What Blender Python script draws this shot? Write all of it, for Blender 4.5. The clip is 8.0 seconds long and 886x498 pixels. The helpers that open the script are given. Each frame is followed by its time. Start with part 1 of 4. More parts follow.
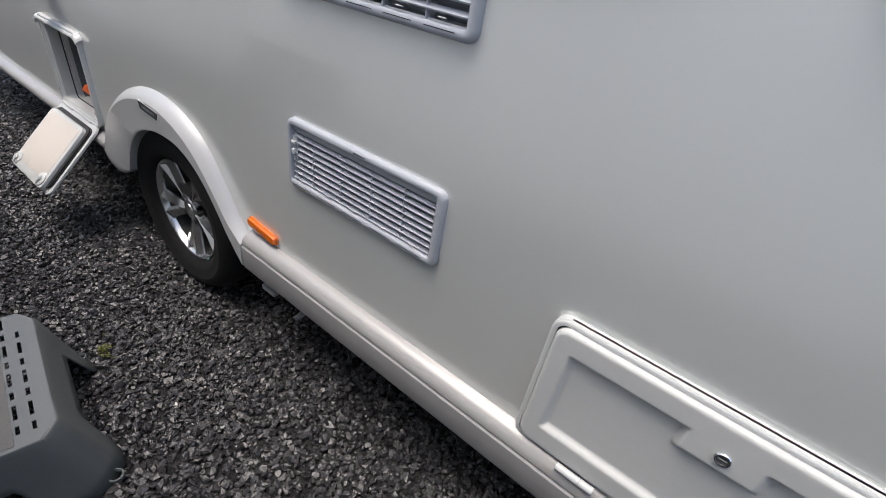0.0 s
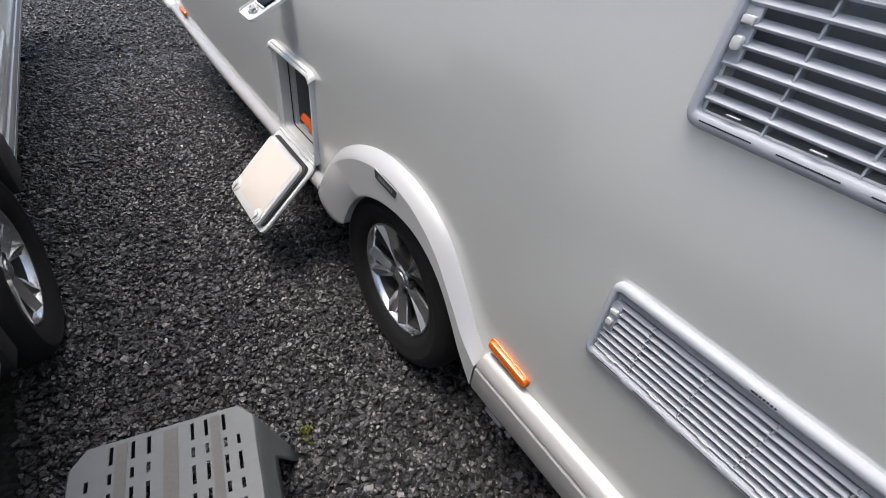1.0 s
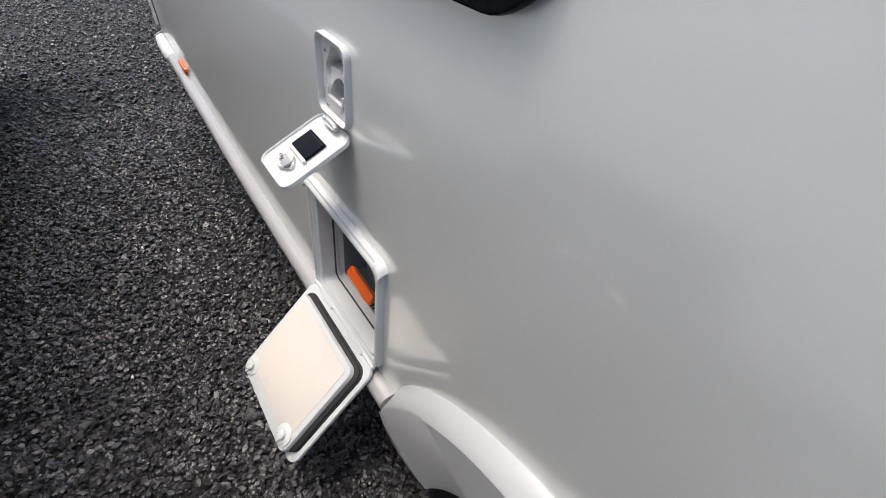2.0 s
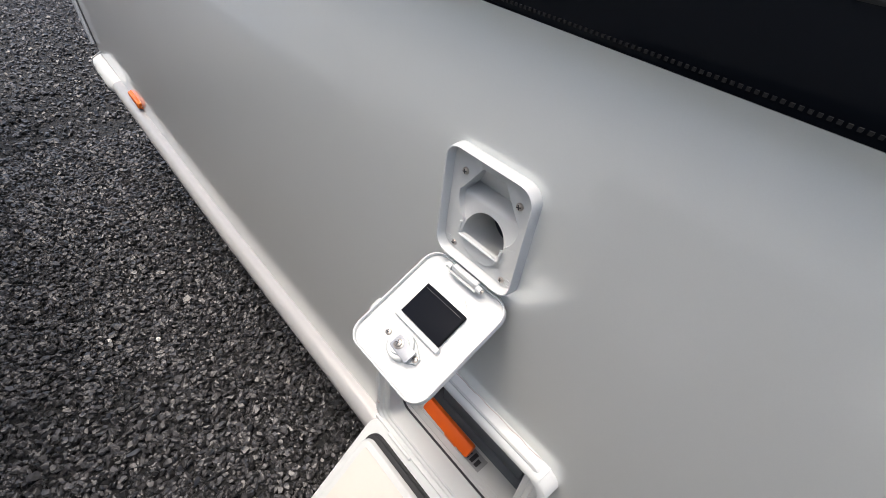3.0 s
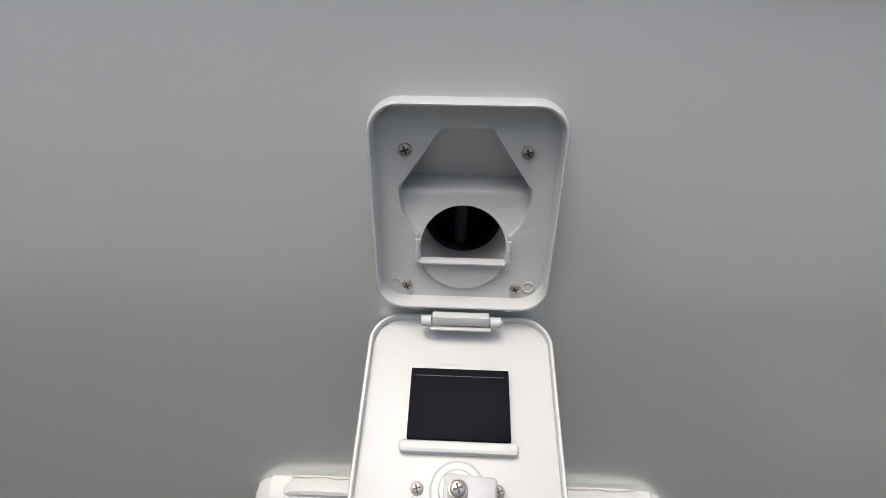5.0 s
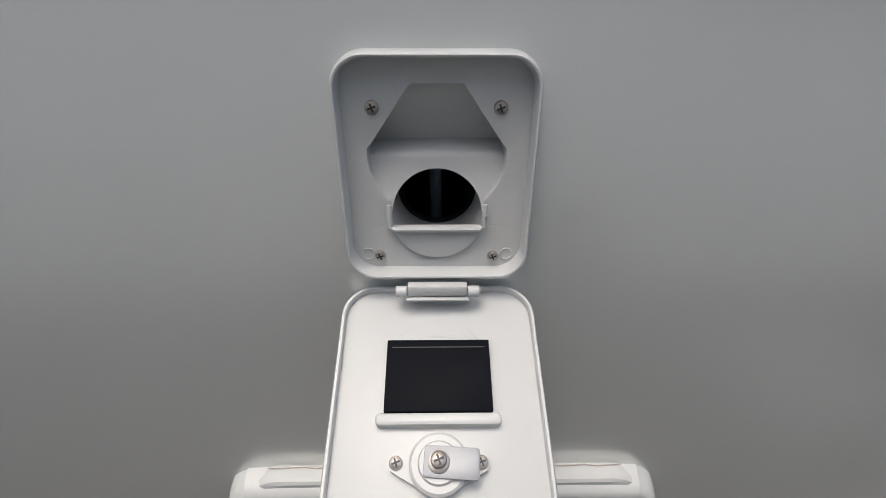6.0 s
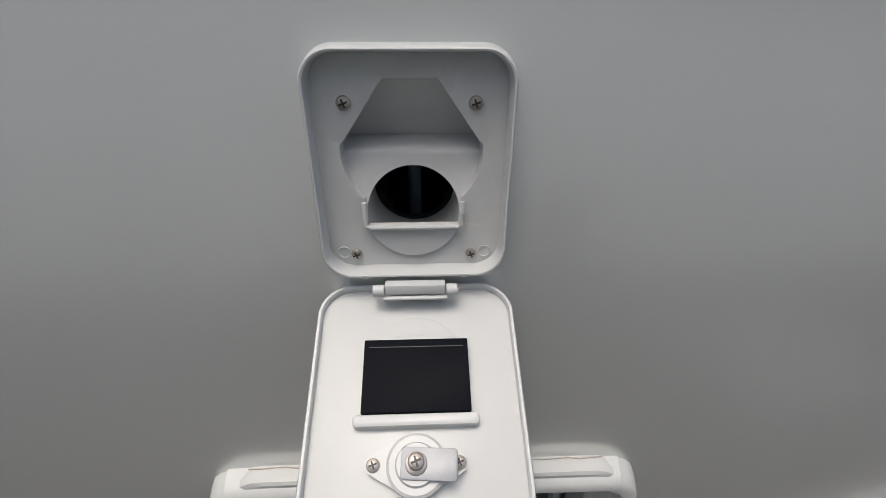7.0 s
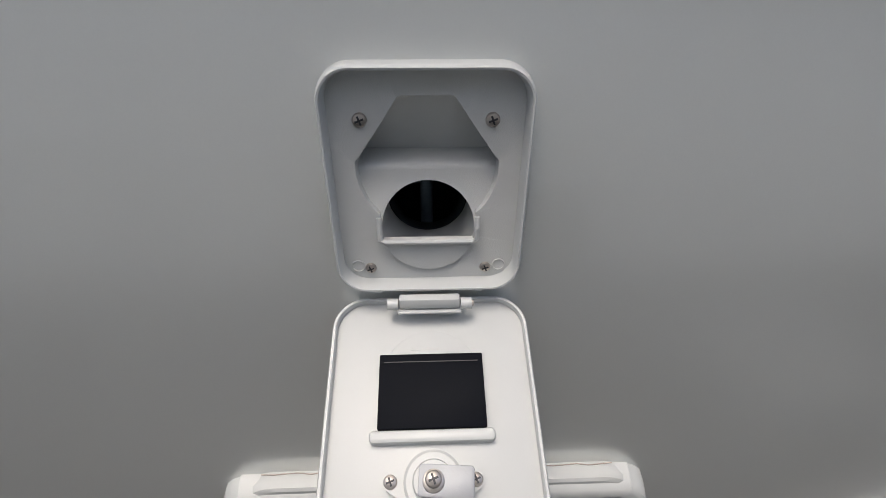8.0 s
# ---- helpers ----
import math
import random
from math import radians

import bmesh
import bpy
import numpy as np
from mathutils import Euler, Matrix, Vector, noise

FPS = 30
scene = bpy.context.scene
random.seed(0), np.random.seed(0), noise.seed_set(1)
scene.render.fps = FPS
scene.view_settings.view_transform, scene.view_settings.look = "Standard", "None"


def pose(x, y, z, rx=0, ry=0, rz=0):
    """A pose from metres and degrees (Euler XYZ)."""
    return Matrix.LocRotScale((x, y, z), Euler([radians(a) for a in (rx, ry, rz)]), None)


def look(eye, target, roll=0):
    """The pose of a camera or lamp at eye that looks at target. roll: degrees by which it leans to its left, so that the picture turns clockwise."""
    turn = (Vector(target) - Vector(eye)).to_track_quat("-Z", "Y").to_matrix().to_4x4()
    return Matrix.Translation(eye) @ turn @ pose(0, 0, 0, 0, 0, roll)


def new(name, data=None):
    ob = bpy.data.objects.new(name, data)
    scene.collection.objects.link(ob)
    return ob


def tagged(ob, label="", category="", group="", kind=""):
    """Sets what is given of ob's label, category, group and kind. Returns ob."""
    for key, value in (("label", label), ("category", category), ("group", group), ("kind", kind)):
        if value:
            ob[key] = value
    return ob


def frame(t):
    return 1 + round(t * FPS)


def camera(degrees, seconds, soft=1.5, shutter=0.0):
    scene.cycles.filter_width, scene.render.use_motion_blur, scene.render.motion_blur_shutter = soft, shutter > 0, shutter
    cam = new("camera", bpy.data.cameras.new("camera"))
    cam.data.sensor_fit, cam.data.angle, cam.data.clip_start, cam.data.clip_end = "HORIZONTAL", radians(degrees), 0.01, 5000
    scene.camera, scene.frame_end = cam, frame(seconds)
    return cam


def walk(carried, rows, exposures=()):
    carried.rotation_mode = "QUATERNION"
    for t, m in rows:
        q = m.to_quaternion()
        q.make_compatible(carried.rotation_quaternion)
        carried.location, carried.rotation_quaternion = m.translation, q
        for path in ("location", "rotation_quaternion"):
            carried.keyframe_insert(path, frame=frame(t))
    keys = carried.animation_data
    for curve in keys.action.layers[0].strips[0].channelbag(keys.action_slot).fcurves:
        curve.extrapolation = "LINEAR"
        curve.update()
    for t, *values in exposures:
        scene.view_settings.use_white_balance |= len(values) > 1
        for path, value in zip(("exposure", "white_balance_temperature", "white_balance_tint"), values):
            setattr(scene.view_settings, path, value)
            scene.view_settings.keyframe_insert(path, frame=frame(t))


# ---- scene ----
cam = camera(88.3, 8.0, soft=0.6)
EXPOSURES = [(0.0, 1.15, 6550, 9.5), (1.0, 1.40, 6550, 9.5), (1.5, 1.40, 6590, 9.5), (2.0, 1.36, 6640, 9.5), (3.3, 1.42, 6700, 9.5), (4.0, 1.05, 6690, 9.5),
             (4.5, 0.97, 6690, 9.5), (5.2, 0.80, 6690, 9.5), (6.5, 0.61, 6690, 9), (8.0, 0.61, 6690, 9)]
PATH = [
    (0, (2.622, -0.688, 1.363), (1.739, 0.72, 0.25), 10.3),
    (0.3, (2.463, -0.629, 1.4), (1.472, 0.65, 0.224), 10.4),
    (0.5, (2.345, -0.595, 1.435), (1.296, 0.614, 0.235), 10.3),
    (0.7, (2.219, -0.6, 1.469), (1.099, 0.496, 0.226), 8.8),
    (1, (1.936, -0.614, 1.446), (0.763, 0.387, 0.173), 7.9),
    (1.2, (1.703, -0.575, 1.46), (0.521, 0.416, 0.187), 7.9),
    (1.5, (1.432, -0.5, 1.465), (0.243, 0.478, 0.188), 7.9),
    (1.7, (1.244, -0.435, 1.46), (0.056, 0.537, 0.178), 7.9),
    (2, (1.009, -0.355, 1.496), (-0.173, 0.623, 0.213), 7.8),
    (2.2, (0.915, -0.329, 1.501), (-0.258, 0.659, 0.217), 7.9),
    (3.3, (0.322, -0.34, 1.464), (-0.605, 0.833, 0.135), 7.2),
    (3.5, (0.263, -0.305, 1.45), (-0.574, 0.932, 0.12), 6.6),
    (3.7, (0.206, -0.245, 1.411), (-0.528, 1.062, 0.088), 6.7),
    (4, (0.195, -0.209, 1.348), (-0.34, 1.241, 0.078), 5.9),
    (4.2, (0.2, -0.22, 1.319), (-0.225, 1.293, 0.083), 4.6),
    (4.5, (0.179, -0.259, 1.292), (-0.048, 1.381, 0.17), 3.0),
    (4.7, (0.183, -0.282, 1.303), (0.023, 1.424, 0.272), 2.0),
    (5, (0.192, -0.3, 1.291), (0.134, 1.463, 0.348), 0.8),
    (6.3, (0.197, -0.297, 1.262), (0.238, 1.466, 0.318), 0.4),
    (6.5, (0.195, -0.293, 1.262), (0.249, 1.455, 0.291), 0.6),
    (6.8, (0.201, -0.293, 1.263), (0.256, 1.456, 0.294), 0.5),
    (7, (0.205, -0.292, 1.265), (0.281, 1.45, 0.287), 0.3),
    (7.2, (0.212, -0.293, 1.271), (0.298, 1.446, 0.287), -0.1),
    (7.5, (0.209, -0.294, 1.272), (0.313, 1.462, 0.32), 0.3),
    (7.8, (0.203, -0.288, 1.275), (0.268, 1.465, 0.314), -0.0),
    (8, (0.196, -0.283, 1.279), (0.265, 1.441, 0.267), 0.2),
]
walk(cam, [(t, look(eye, target, roll)) for t, eye, target, roll in PATH], EXPOSURES)

# ---- world and light: overcast daylight ----
world = bpy.data.worlds.new("world")
scene.world = world
world.use_nodes = True
wn = world.node_tree
sky = wn.nodes.new("ShaderNodeTexSky")
sky.sky_type = "NISHITA"
sky.sun_disc = False
sky.sun_elevation = radians(76)
sky.sun_rotation = radians(216)
sky.air_density = 1.0
sky.dust_density = 4.6
sky.ozone_density = 0.6
wn.links.new(sky.outputs[0], wn.nodes["Background"].inputs[0])
wn.nodes["Background"].inputs[1].default_value = 0.15
sun = new("sun", bpy.data.lights.new("sun", "SUN"))
sun.data.energy = 0.75
sun.data.angle = radians(26)
sun.data.color = (1.0, 0.99, 0.98)
sun.matrix_basis = look((-1.0, -1.4, 7.0), (0, 0, 0))


# ---- materials ----
def material(name, base, rough=0.5, metal=0.0, vary=0.06, scale=30.0, bump=0.0, bump_scale=200.0, stain=0.0,
             coat=0.0, coat_rough=0.05, spec=0.5, per_piece=0.0, rough_vary=0.08):
    """A surface with grain and large stains, both in metres."""
    m = bpy.data.materials.new(name)
    m.use_nodes = True
    nt = m.node_tree
    b = nt.nodes["Principled BSDF"]
    link = nt.links.new
    co = nt.nodes.new("ShaderNodeTexCoord")
    fine = nt.nodes.new("ShaderNodeTexNoise")
    fine.inputs["Scale"].default_value = scale
    fine.inputs["Detail"].default_value = 5
    wide = nt.nodes.new("ShaderNodeTexNoise")
    wide.inputs["Scale"].default_value = 2.3
    wide.inputs["Detail"].default_value = 3
    for n in (fine, wide):
        link(co.outputs["Object"], n.inputs["Vector"])
    mixed = nt.nodes.new("ShaderNodeMath")
    mixed.operation = "MULTIPLY_ADD"
    mixed.inputs[1].default_value = vary * 2
    link(fine.outputs[0], mixed.inputs[0])
    wide_part = nt.nodes.new("ShaderNodeMath")
    wide_part.operation = "MULTIPLY_ADD"
    wide_part.inputs[1].default_value = stain * 2
    wide_part.inputs[2].default_value = 1 - vary - stain
    link(wide.outputs[0], wide_part.inputs[0])
    link(wide_part.outputs[0], mixed.inputs[2])
    value = mixed.outputs[0]
    if per_piece:
        geo = nt.nodes.new("ShaderNodeNewGeometry")
        piece = nt.nodes.new("ShaderNodeMath")
        piece.operation = "MULTIPLY_ADD"
        piece.inputs[1].default_value = per_piece * 2
        piece.inputs[2].default_value = 1 - per_piece
        link(geo.outputs["Random Per Island"], piece.inputs[0])
        both = nt.nodes.new("ShaderNodeMath")
        both.operation = "MULTIPLY"
        link(piece.outputs[0], both.inputs[0])
        link(value, both.inputs[1])
        value = both.outputs[0]
    tint = nt.nodes.new("ShaderNodeVectorMath")
    tint.operation = "SCALE"
    tint.inputs[0].default_value = base
    link(value, tint.inputs["Scale"])
    link(tint.outputs[0], b.inputs["Base Color"])
    rv = nt.nodes.new("ShaderNodeMath")
    rv.operation = "MULTIPLY_ADD"
    rv.inputs[1].default_value = rough_vary
    rv.inputs[2].default_value = rough - rough_vary / 2
    link(wide.outputs[0], rv.inputs[0])
    link(rv.outputs[0], b.inputs["Roughness"])
    b.inputs["Metallic"].default_value = metal
    b.inputs["Specular IOR Level"].default_value = spec
    b.inputs["Coat Weight"].default_value = coat
    b.inputs["Coat Roughness"].default_value = coat_rough
    if bump:
        grain = nt.nodes.new("ShaderNodeTexNoise")
        grain.inputs["Scale"].default_value = bump_scale
        grain.inputs["Detail"].default_value = 4
        link(co.outputs["Object"], grain.inputs["Vector"])
        bp = nt.nodes.new("ShaderNodeBump")
        bp.inputs["Strength"].default_value = bump
        bp.inputs["Distance"].default_value = 0.001
        link(grain.outputs[0], bp.inputs["Height"])
        link(bp.outputs[0], b.inputs["Normal"])
    return m


M_PANEL = material("silver_paint", (0.730, 0.750, 0.728), 0.34, 0.42, 0.02, 900, 0.02, 6, 0.02, coat=1.0, coat_rough=0.03)
M_PANEL.node_tree.nodes["Principled BSDF"].inputs["Coat IOR"].default_value = 1.78
M_BACK = material("slate_vent_backing", (0.22, 0.24, 0.26), 0.6, 0, 0.08, 60, 0.1, 500, 0.08)
M_WHITE = material("white_plastic", (0.510, 0.525, 0.520), 0.38, 0, 0.025, 60, 0.05, 900, 0.02)
M_WHITE_TEX = material("textured_white_plastic", (0.52, 0.53, 0.52), 0.55, 0, 0.03, 80, 0.25, 1500, 0.03)
M_VENT = material("pale_grey_vent_plastic", (0.365, 0.388, 0.425), 0.5, 0, 0.03, 60, 0.05, 900, 0.03)
M_ARCH = material("satin_silver_moulding", (0.42, 0.43, 0.435), 0.34, 0.15, 0.02, 400, 0.03, 700, 0.03, coat=0.3, coat_rough=0.12)
M_RAIL = material("white_skirt_rail", (0.30, 0.297, 0.292), 0.32, 0.05, 0.03, 120, 0.03, 500, 0.05, coat=0.3, coat_rough=0.1)
M_BLACK = material("black_rubber", (0.012, 0.012, 0.013), 0.6, 0, 0.15, 60, 0.2, 500, 0.1)
M_BEAD = material("grey_rubber_beads", (0.010, 0.010, 0.0105), 0.6, 0, 0.15, 60, 0.1, 500, 0.1, spec=0.12)
M_TYRE = material("tyre_rubber", (0.010, 0.010, 0.0105), 0.75, 0, 0.2, 40, 0.4, 300, 0.2, spec=0.25)
M_DARK = material("dark_cavity_plastic", (0.02, 0.022, 0.025), 0.7, 0, 0.1, 40, 0.1, 300, 0.1)
M_PIPE = material("blue_black_pipe", (0.05, 0.068, 0.085), 0.4, 0, 0.1, 40, 0.1, 300, 0.1)
# pale blue for the painted sheen inside the filler pipe
M_PIPE_SHEEN = material("pale_blue_pipe_sheen", (0.26, 0.34, 0.40), 0.35, 0, 0.1, 60, 0.1, 500, 0.1)
M_MOULD = material("slate_grey_moulding", (0.125, 0.142, 0.158), 0.5, 0, 0.05, 60, 0.1, 800, 0.05)
M_ALLOY = material("grey_painted_alloy", (0.50, 0.51, 0.52), 0.20, 0.9, 0.05, 90, 0.05, 500, 0.1)
M_CUT = material("machined_alloy", (0.80, 0.81, 0.82), 0.15, 0.95, 0.03, 300, 0.03, 800, 0.05)
M_STEEL = material("screw_steel", (0.48, 0.44, 0.40), 0.3, 0.92, 0.1, 300, 0.1, 900, 0.1)
M_ZINC = material("zinc_plate", (0.30, 0.312, 0.330), 0.5, 0.45, 0.05, 200, 0.1, 600, 0.05)
M_BEIGE = material("beige_panel", (0.56, 0.52, 0.475), 0.5, 0, 0.03, 60, 0.05, 700, 0.04)
M_GLASS = material("black_tinted_acrylic", (0.004, 0.005, 0.007), 0.08, 0, 0.05, 20, 0, 0, 0, spec=0.1)
M_PAD = material("black_gloss_pad", (0.004, 0.005, 0.008), 0.55, 0, 0.1, 60, 0.1, 300, 0.1, spec=0.06)
M_STEP = material("grey_step_plastic", (0.118, 0.129, 0.134), 0.5, 0, 0.06, 50, 0.2, 900, 0.08)
M_GRIP = material("worn_grip_strip", (0.120, 0.117, 0.114), 0.8, 0, 0.12, 120, 0.5, 1200, 0.15)
M_GALV = material("galvanised_steel", (0.42, 0.43, 0.43), 0.5, 0.8, 0.1, 40, 0.1, 300, 0.1)
M_CHASSIS = material("dark_chassis", (0.03, 0.03, 0.03), 0.7, 0.2, 0.2, 20, 0.1, 200, 0.2)
M_ORANGE_PART = material("orange_plastic", (0.85, 0.13, 0.012), 0.35, 0, 0.04, 60, 0.05, 600, 0.03)
M_STONE = material("slate_gravel", (0.042, 0.0402, 0.0414), 0.36, 0, 0.40, 110, 0.5, 500, 0.14, per_piece=0.66, spec=0.5)
M_PALE = material("pale_stone", (0.5, 0.49, 0.46), 0.7, 0, 0.15, 90, 0.4, 300, 0.1)
M_LEAF = material("yellow_green_leaf", (0.085, 0.09, 0.012), 0.55, 0, 0.25, 120, 0.3, 400, 0.1)
M_OTHER = material("pale_caravan_side", (0.80, 0.81, 0.79), 0.4, 0.0, 0.03, 60, 0.03, 20, 0.05, coat=0.4, coat_rough=0.1)
M_INK = material("dark_print", (0.03, 0.03, 0.035), 0.5)
M_STICK = material("grey_sticker", (0.30, 0.31, 0.31), 0.5)
M_RUST = material("dark_amber", (0.28, 0.05, 0.004), 0.3)
M_SEALANT = material("stained_sealant", (0.43, 0.37, 0.33), 0.6, 0, 0.2, 150, 0.2, 400, 0.2)
M_TEAL = material("teal_paint_dab", (0.03, 0.22, 0.24), 0.5)


def amber_material():
    m = material("amber_lens", (0.60, 0.125, 0.004), 0.15, 0, 0.05, 200, 0.1, 300, 0.05)
    b = m.node_tree.nodes["Principled BSDF"]
    b.inputs["Subsurface Weight"].default_value = 0.25
    b.inputs["Subsurface Radius"].default_value = (0.02, 0.006, 0.001)
    b.inputs["Subsurface Scale"].default_value = 0.3
    return m


M_AMBER = amber_material()


def ground_material():
    """Packed fine gravel under and beyond the loose stones, coloured near black for the shade in their gaps."""
    m = material("gravel_bed", (0.008, 0.008, 0.0083), 0.85, 0, 0.3, 60, 0, 0, 0.15)
    nt = m.node_tree
    co = nt.nodes.new("ShaderNodeTexCoord")
    cell = nt.nodes.new("ShaderNodeTexVoronoi")
    cell.inputs["Scale"].default_value = 38
    nt.links.new(co.outputs["Object"], cell.inputs["Vector"])
    bp = nt.nodes.new("ShaderNodeBump")
    bp.inputs["Strength"].default_value = 1.0
    bp.inputs["Distance"].default_value = 0.02
    bp.invert = True
    nt.links.new(cell.outputs["Distance"], bp.inputs["Height"])
    nt.links.new(bp.outputs[0], nt.nodes["Principled BSDF"].inputs["Normal"])
    return m


M_GROUND = ground_material()

# ---- building helpers ----
WORLD = {}


def thing(name, at, label, category, group="", kind=""):
    ob = new(name)
    ob.location = at
    WORLD[ob.name] = Vector(at)
    return tagged(ob, label, category, group, kind)


def part(name, bm, mat, parent=None, label="", smooth=35, recalc=True):
    """Links a bmesh, given in world places, as one mesh under its thing or part."""
    if recalc:
        bmesh.ops.recalc_face_normals(bm, faces=bm.faces)
    lo = Vector([min(v.co[k] for v in bm.verts) for k in range(3)])
    hi = Vector([max(v.co[k] for v in bm.verts) for k in range(3)])
    c = (lo + hi) / 2
    for v in bm.verts:
        v.co -= c
    me = bpy.data.meshes.new(name)
    bm.to_mesh(me)
    bm.free()
    me.materials.append(mat)
    if smooth:
        for p in me.polygons:
            p.use_smooth = True
        me.set_sharp_from_angle(angle=radians(smooth))
    ob = new(name, me)
    ob.location = c
    WORLD[ob.name] = c
    if parent:
        ob.parent = parent
        ob.matrix_parent_inverse = Matrix.Translation(-WORLD[parent.name])
    if label:
        ob["label"] = label
    return ob


def loft(bm, rings, close=True, cap0=False, cap1=False):
    """Faces between rings of equal count."""
    made = [[bm.verts.new(p) for p in ring] for ring in rings]
    n = len(made[0])
    for a, b in zip(made, made[1:]):
        for i in range(n if close else n - 1):
            j = (i + 1) % n
            bm.faces.new((a[i], a[j], b[j], b[i]))
    if cap0:
        bm.faces.new(made[0])
    if cap1:
        bm.faces.new(made[-1])
    return bm


def rounded(x0, x1, z0, z1, r, n=6):
    """The outline of a rectangle with round corners, as (x, z)."""
    out = []
    for cx, cz, a0 in ((x1 - r, z1 - r, 0), (x0 + r, z1 - r, 90), (x0 + r, z0 + r, 180), (x1 - r, z0 + r, 270)):
        for k in range(n + 1):
            a = radians(a0 + 90 * k / n)
            out.append((cx + r * math.cos(a), cz + r * math.sin(a)))
    return out


def on_side(outline, y):
    return [(x, y, z) for x, z in outline]


def slab(x0, x1, z0, z1, r, y0, y1, edge=0.0015, n=6):
    """A round-cornered slab on the side wall, from y0 (back) to y1 (front), with a softened front edge."""
    bm = bmesh.new()
    e, s = edge, (1 if y1 < y0 else -1)
    return loft(bm, [on_side(rounded(x0, x1, z0, z1, r, n), y0),
                     on_side(rounded(x0, x1, z0, z1, r, n), y1 + s * e),
                     on_side(rounded(x0 + e * 0.3, x1 - e * 0.3, z0 + e * 0.3, z1 - e * 0.3, r - e * 0.3, n), y1 + s * e * 0.3),
                     on_side(rounded(x0 + e, x1 - e, z0 + e, z1 - e, max(r - e, 1e-4), n), y1)], cap0=True, cap1=True)


def ring_frame(outer, inner, r_out, r_in, steps, n=6):
    """A frame. steps: (share from the outer to the inner outline, y)."""
    bm = bmesh.new()
    a, b = rounded(*outer, r_out, n), rounded(*inner, r_in, n)
    rings = [[(p[0] + (q[0] - p[0]) * f, y, p[1] + (q[1] - p[1]) * f) for p, q in zip(a, b)] for f, y in steps]
    return loft(bm, rings)


def box(x0, x1, y0, y1, z0, z1, bevel=0.0, m=None):
    bm = bmesh.new()
    bmesh.ops.create_cube(bm, size=1)
    for v in bm.verts:
        v.co = Vector(((x0 + x1) / 2 + v.co.x * (x1 - x0), (y0 + y1) / 2 + v.co.y * (y1 - y0), (z0 + z1) / 2 + v.co.z * (z1 - z0)))
    if bevel:
        bmesh.ops.bevel(bm, geom=bm.edges[:], offset=bevel, segments=2, affect="EDGES", profile=0.5)
    if m:
        bm.transform(m)
    return bm


def lathe(profile, m, n=48, close_ends=False):
    """Turns (radius, along) points about the local y axis."""
    bm = bmesh.new()
    rings = [[(r * math.cos(2 * math.pi * k / n), d, r * math.sin(2 * math.pi * k / n)) for k in range(n)] for r, d in profile]
    loft(bm, rings, cap0=close_ends, cap1=close_ends)
    bm.transform(m)
    return bm


def spline(points, n):
    """n + 1 places on a smooth line through the points, evenly along it."""
    p = [Vector(q) for q in points]
    p = [p[0] * 2 - p[1]] + p + [p[-1] * 2 - p[-2]]
    fine = []
    for i in range(1, len(p) - 2):
        for k in range(24):
            t = k / 24
            fine.append(0.5 * (2 * p[i] + (p[i + 1] - p[i - 1]) * t + (2 * p[i - 1] - 5 * p[i] + 4 * p[i + 1] - p[i + 2]) * t * t
                               + (3 * p[i] - p[i - 1] - 3 * p[i + 1] + p[i + 2]) * t ** 3))
    fine.append(p[-2])
    far = [0.0]
    for a, b in zip(fine, fine[1:]):
        far.append(far[-1] + (b - a).length)
    out, j = [], 0
    for k in range(n + 1):
        want = far[-1] * k / n
        while j < len(far) - 2 and far[j + 1] < want:
            j += 1
        f = (want - far[j]) / max(far[j + 1] - far[j], 1e-9)
        out.append(fine[j].lerp(fine[j + 1], min(max(f, 0), 1)))
    return out


def pipe(points, r, n=10):
    """A round bar along a line of places."""
    bm = bmesh.new()
    p = [Vector(q) for q in points]
    rings = []
    for i, c in enumerate(p):
        d = (p[min(i + 1, len(p) - 1)] - p[max(i - 1, 0)]).normalized()
        side = d.cross(Vector((0.31, 0.2, 0.93))).normalized()
        up = side.cross(d)
        rings.append([c + r * (math.cos(2 * math.pi * k / n) * side + math.sin(2 * math.pi * k / n) * up) for k in range(n)])
    return loft(bm, rings, cap0=True, cap1=True)


def sheet(us, vs, holes, place, thick):
    """A sheet over the cuts us and vs with rectangular holes (u0, u1, v0, v1); place(u, v, depth) gives the point."""
    bm = bmesh.new()
    us, vs = sorted(set(us)), sorted(set(vs))
    front, back = {}, {}
    keep = {}
    for i in range(len(us) - 1):
        for j in range(len(vs) - 1):
            cu, cv = (us[i] + us[i + 1]) / 2, (vs[j] + vs[j + 1]) / 2
            keep[i, j] = not any(a < cu < b and c < cv < d for a, b, c, d in holes)

    def vert(store, i, j, depth):
        if (i, j) not in store:
            store[i, j] = bm.verts.new(place(us[i], vs[j], depth))
        return store[i, j]

    for (i, j), on in keep.items():
        if not on:
            continue
        corners = [(i, j), (i + 1, j), (i + 1, j + 1), (i, j + 1)]
        bm.faces.new([vert(front, *c, 0) for c in corners])
        bm.faces.new([vert(back, *c, thick) for c in reversed(corners)])
        for (a, b), beside in zip(zip(corners, corners[1:] + corners[:1]), ((i, j - 1), (i + 1, j), (i, j + 1), (i - 1, j))):
            if not keep.get(beside):
                bm.faces.new((vert(front, *b, 0), vert(front, *a, 0), vert(back, *a, thick), vert(back, *b, thick)))
    return bm


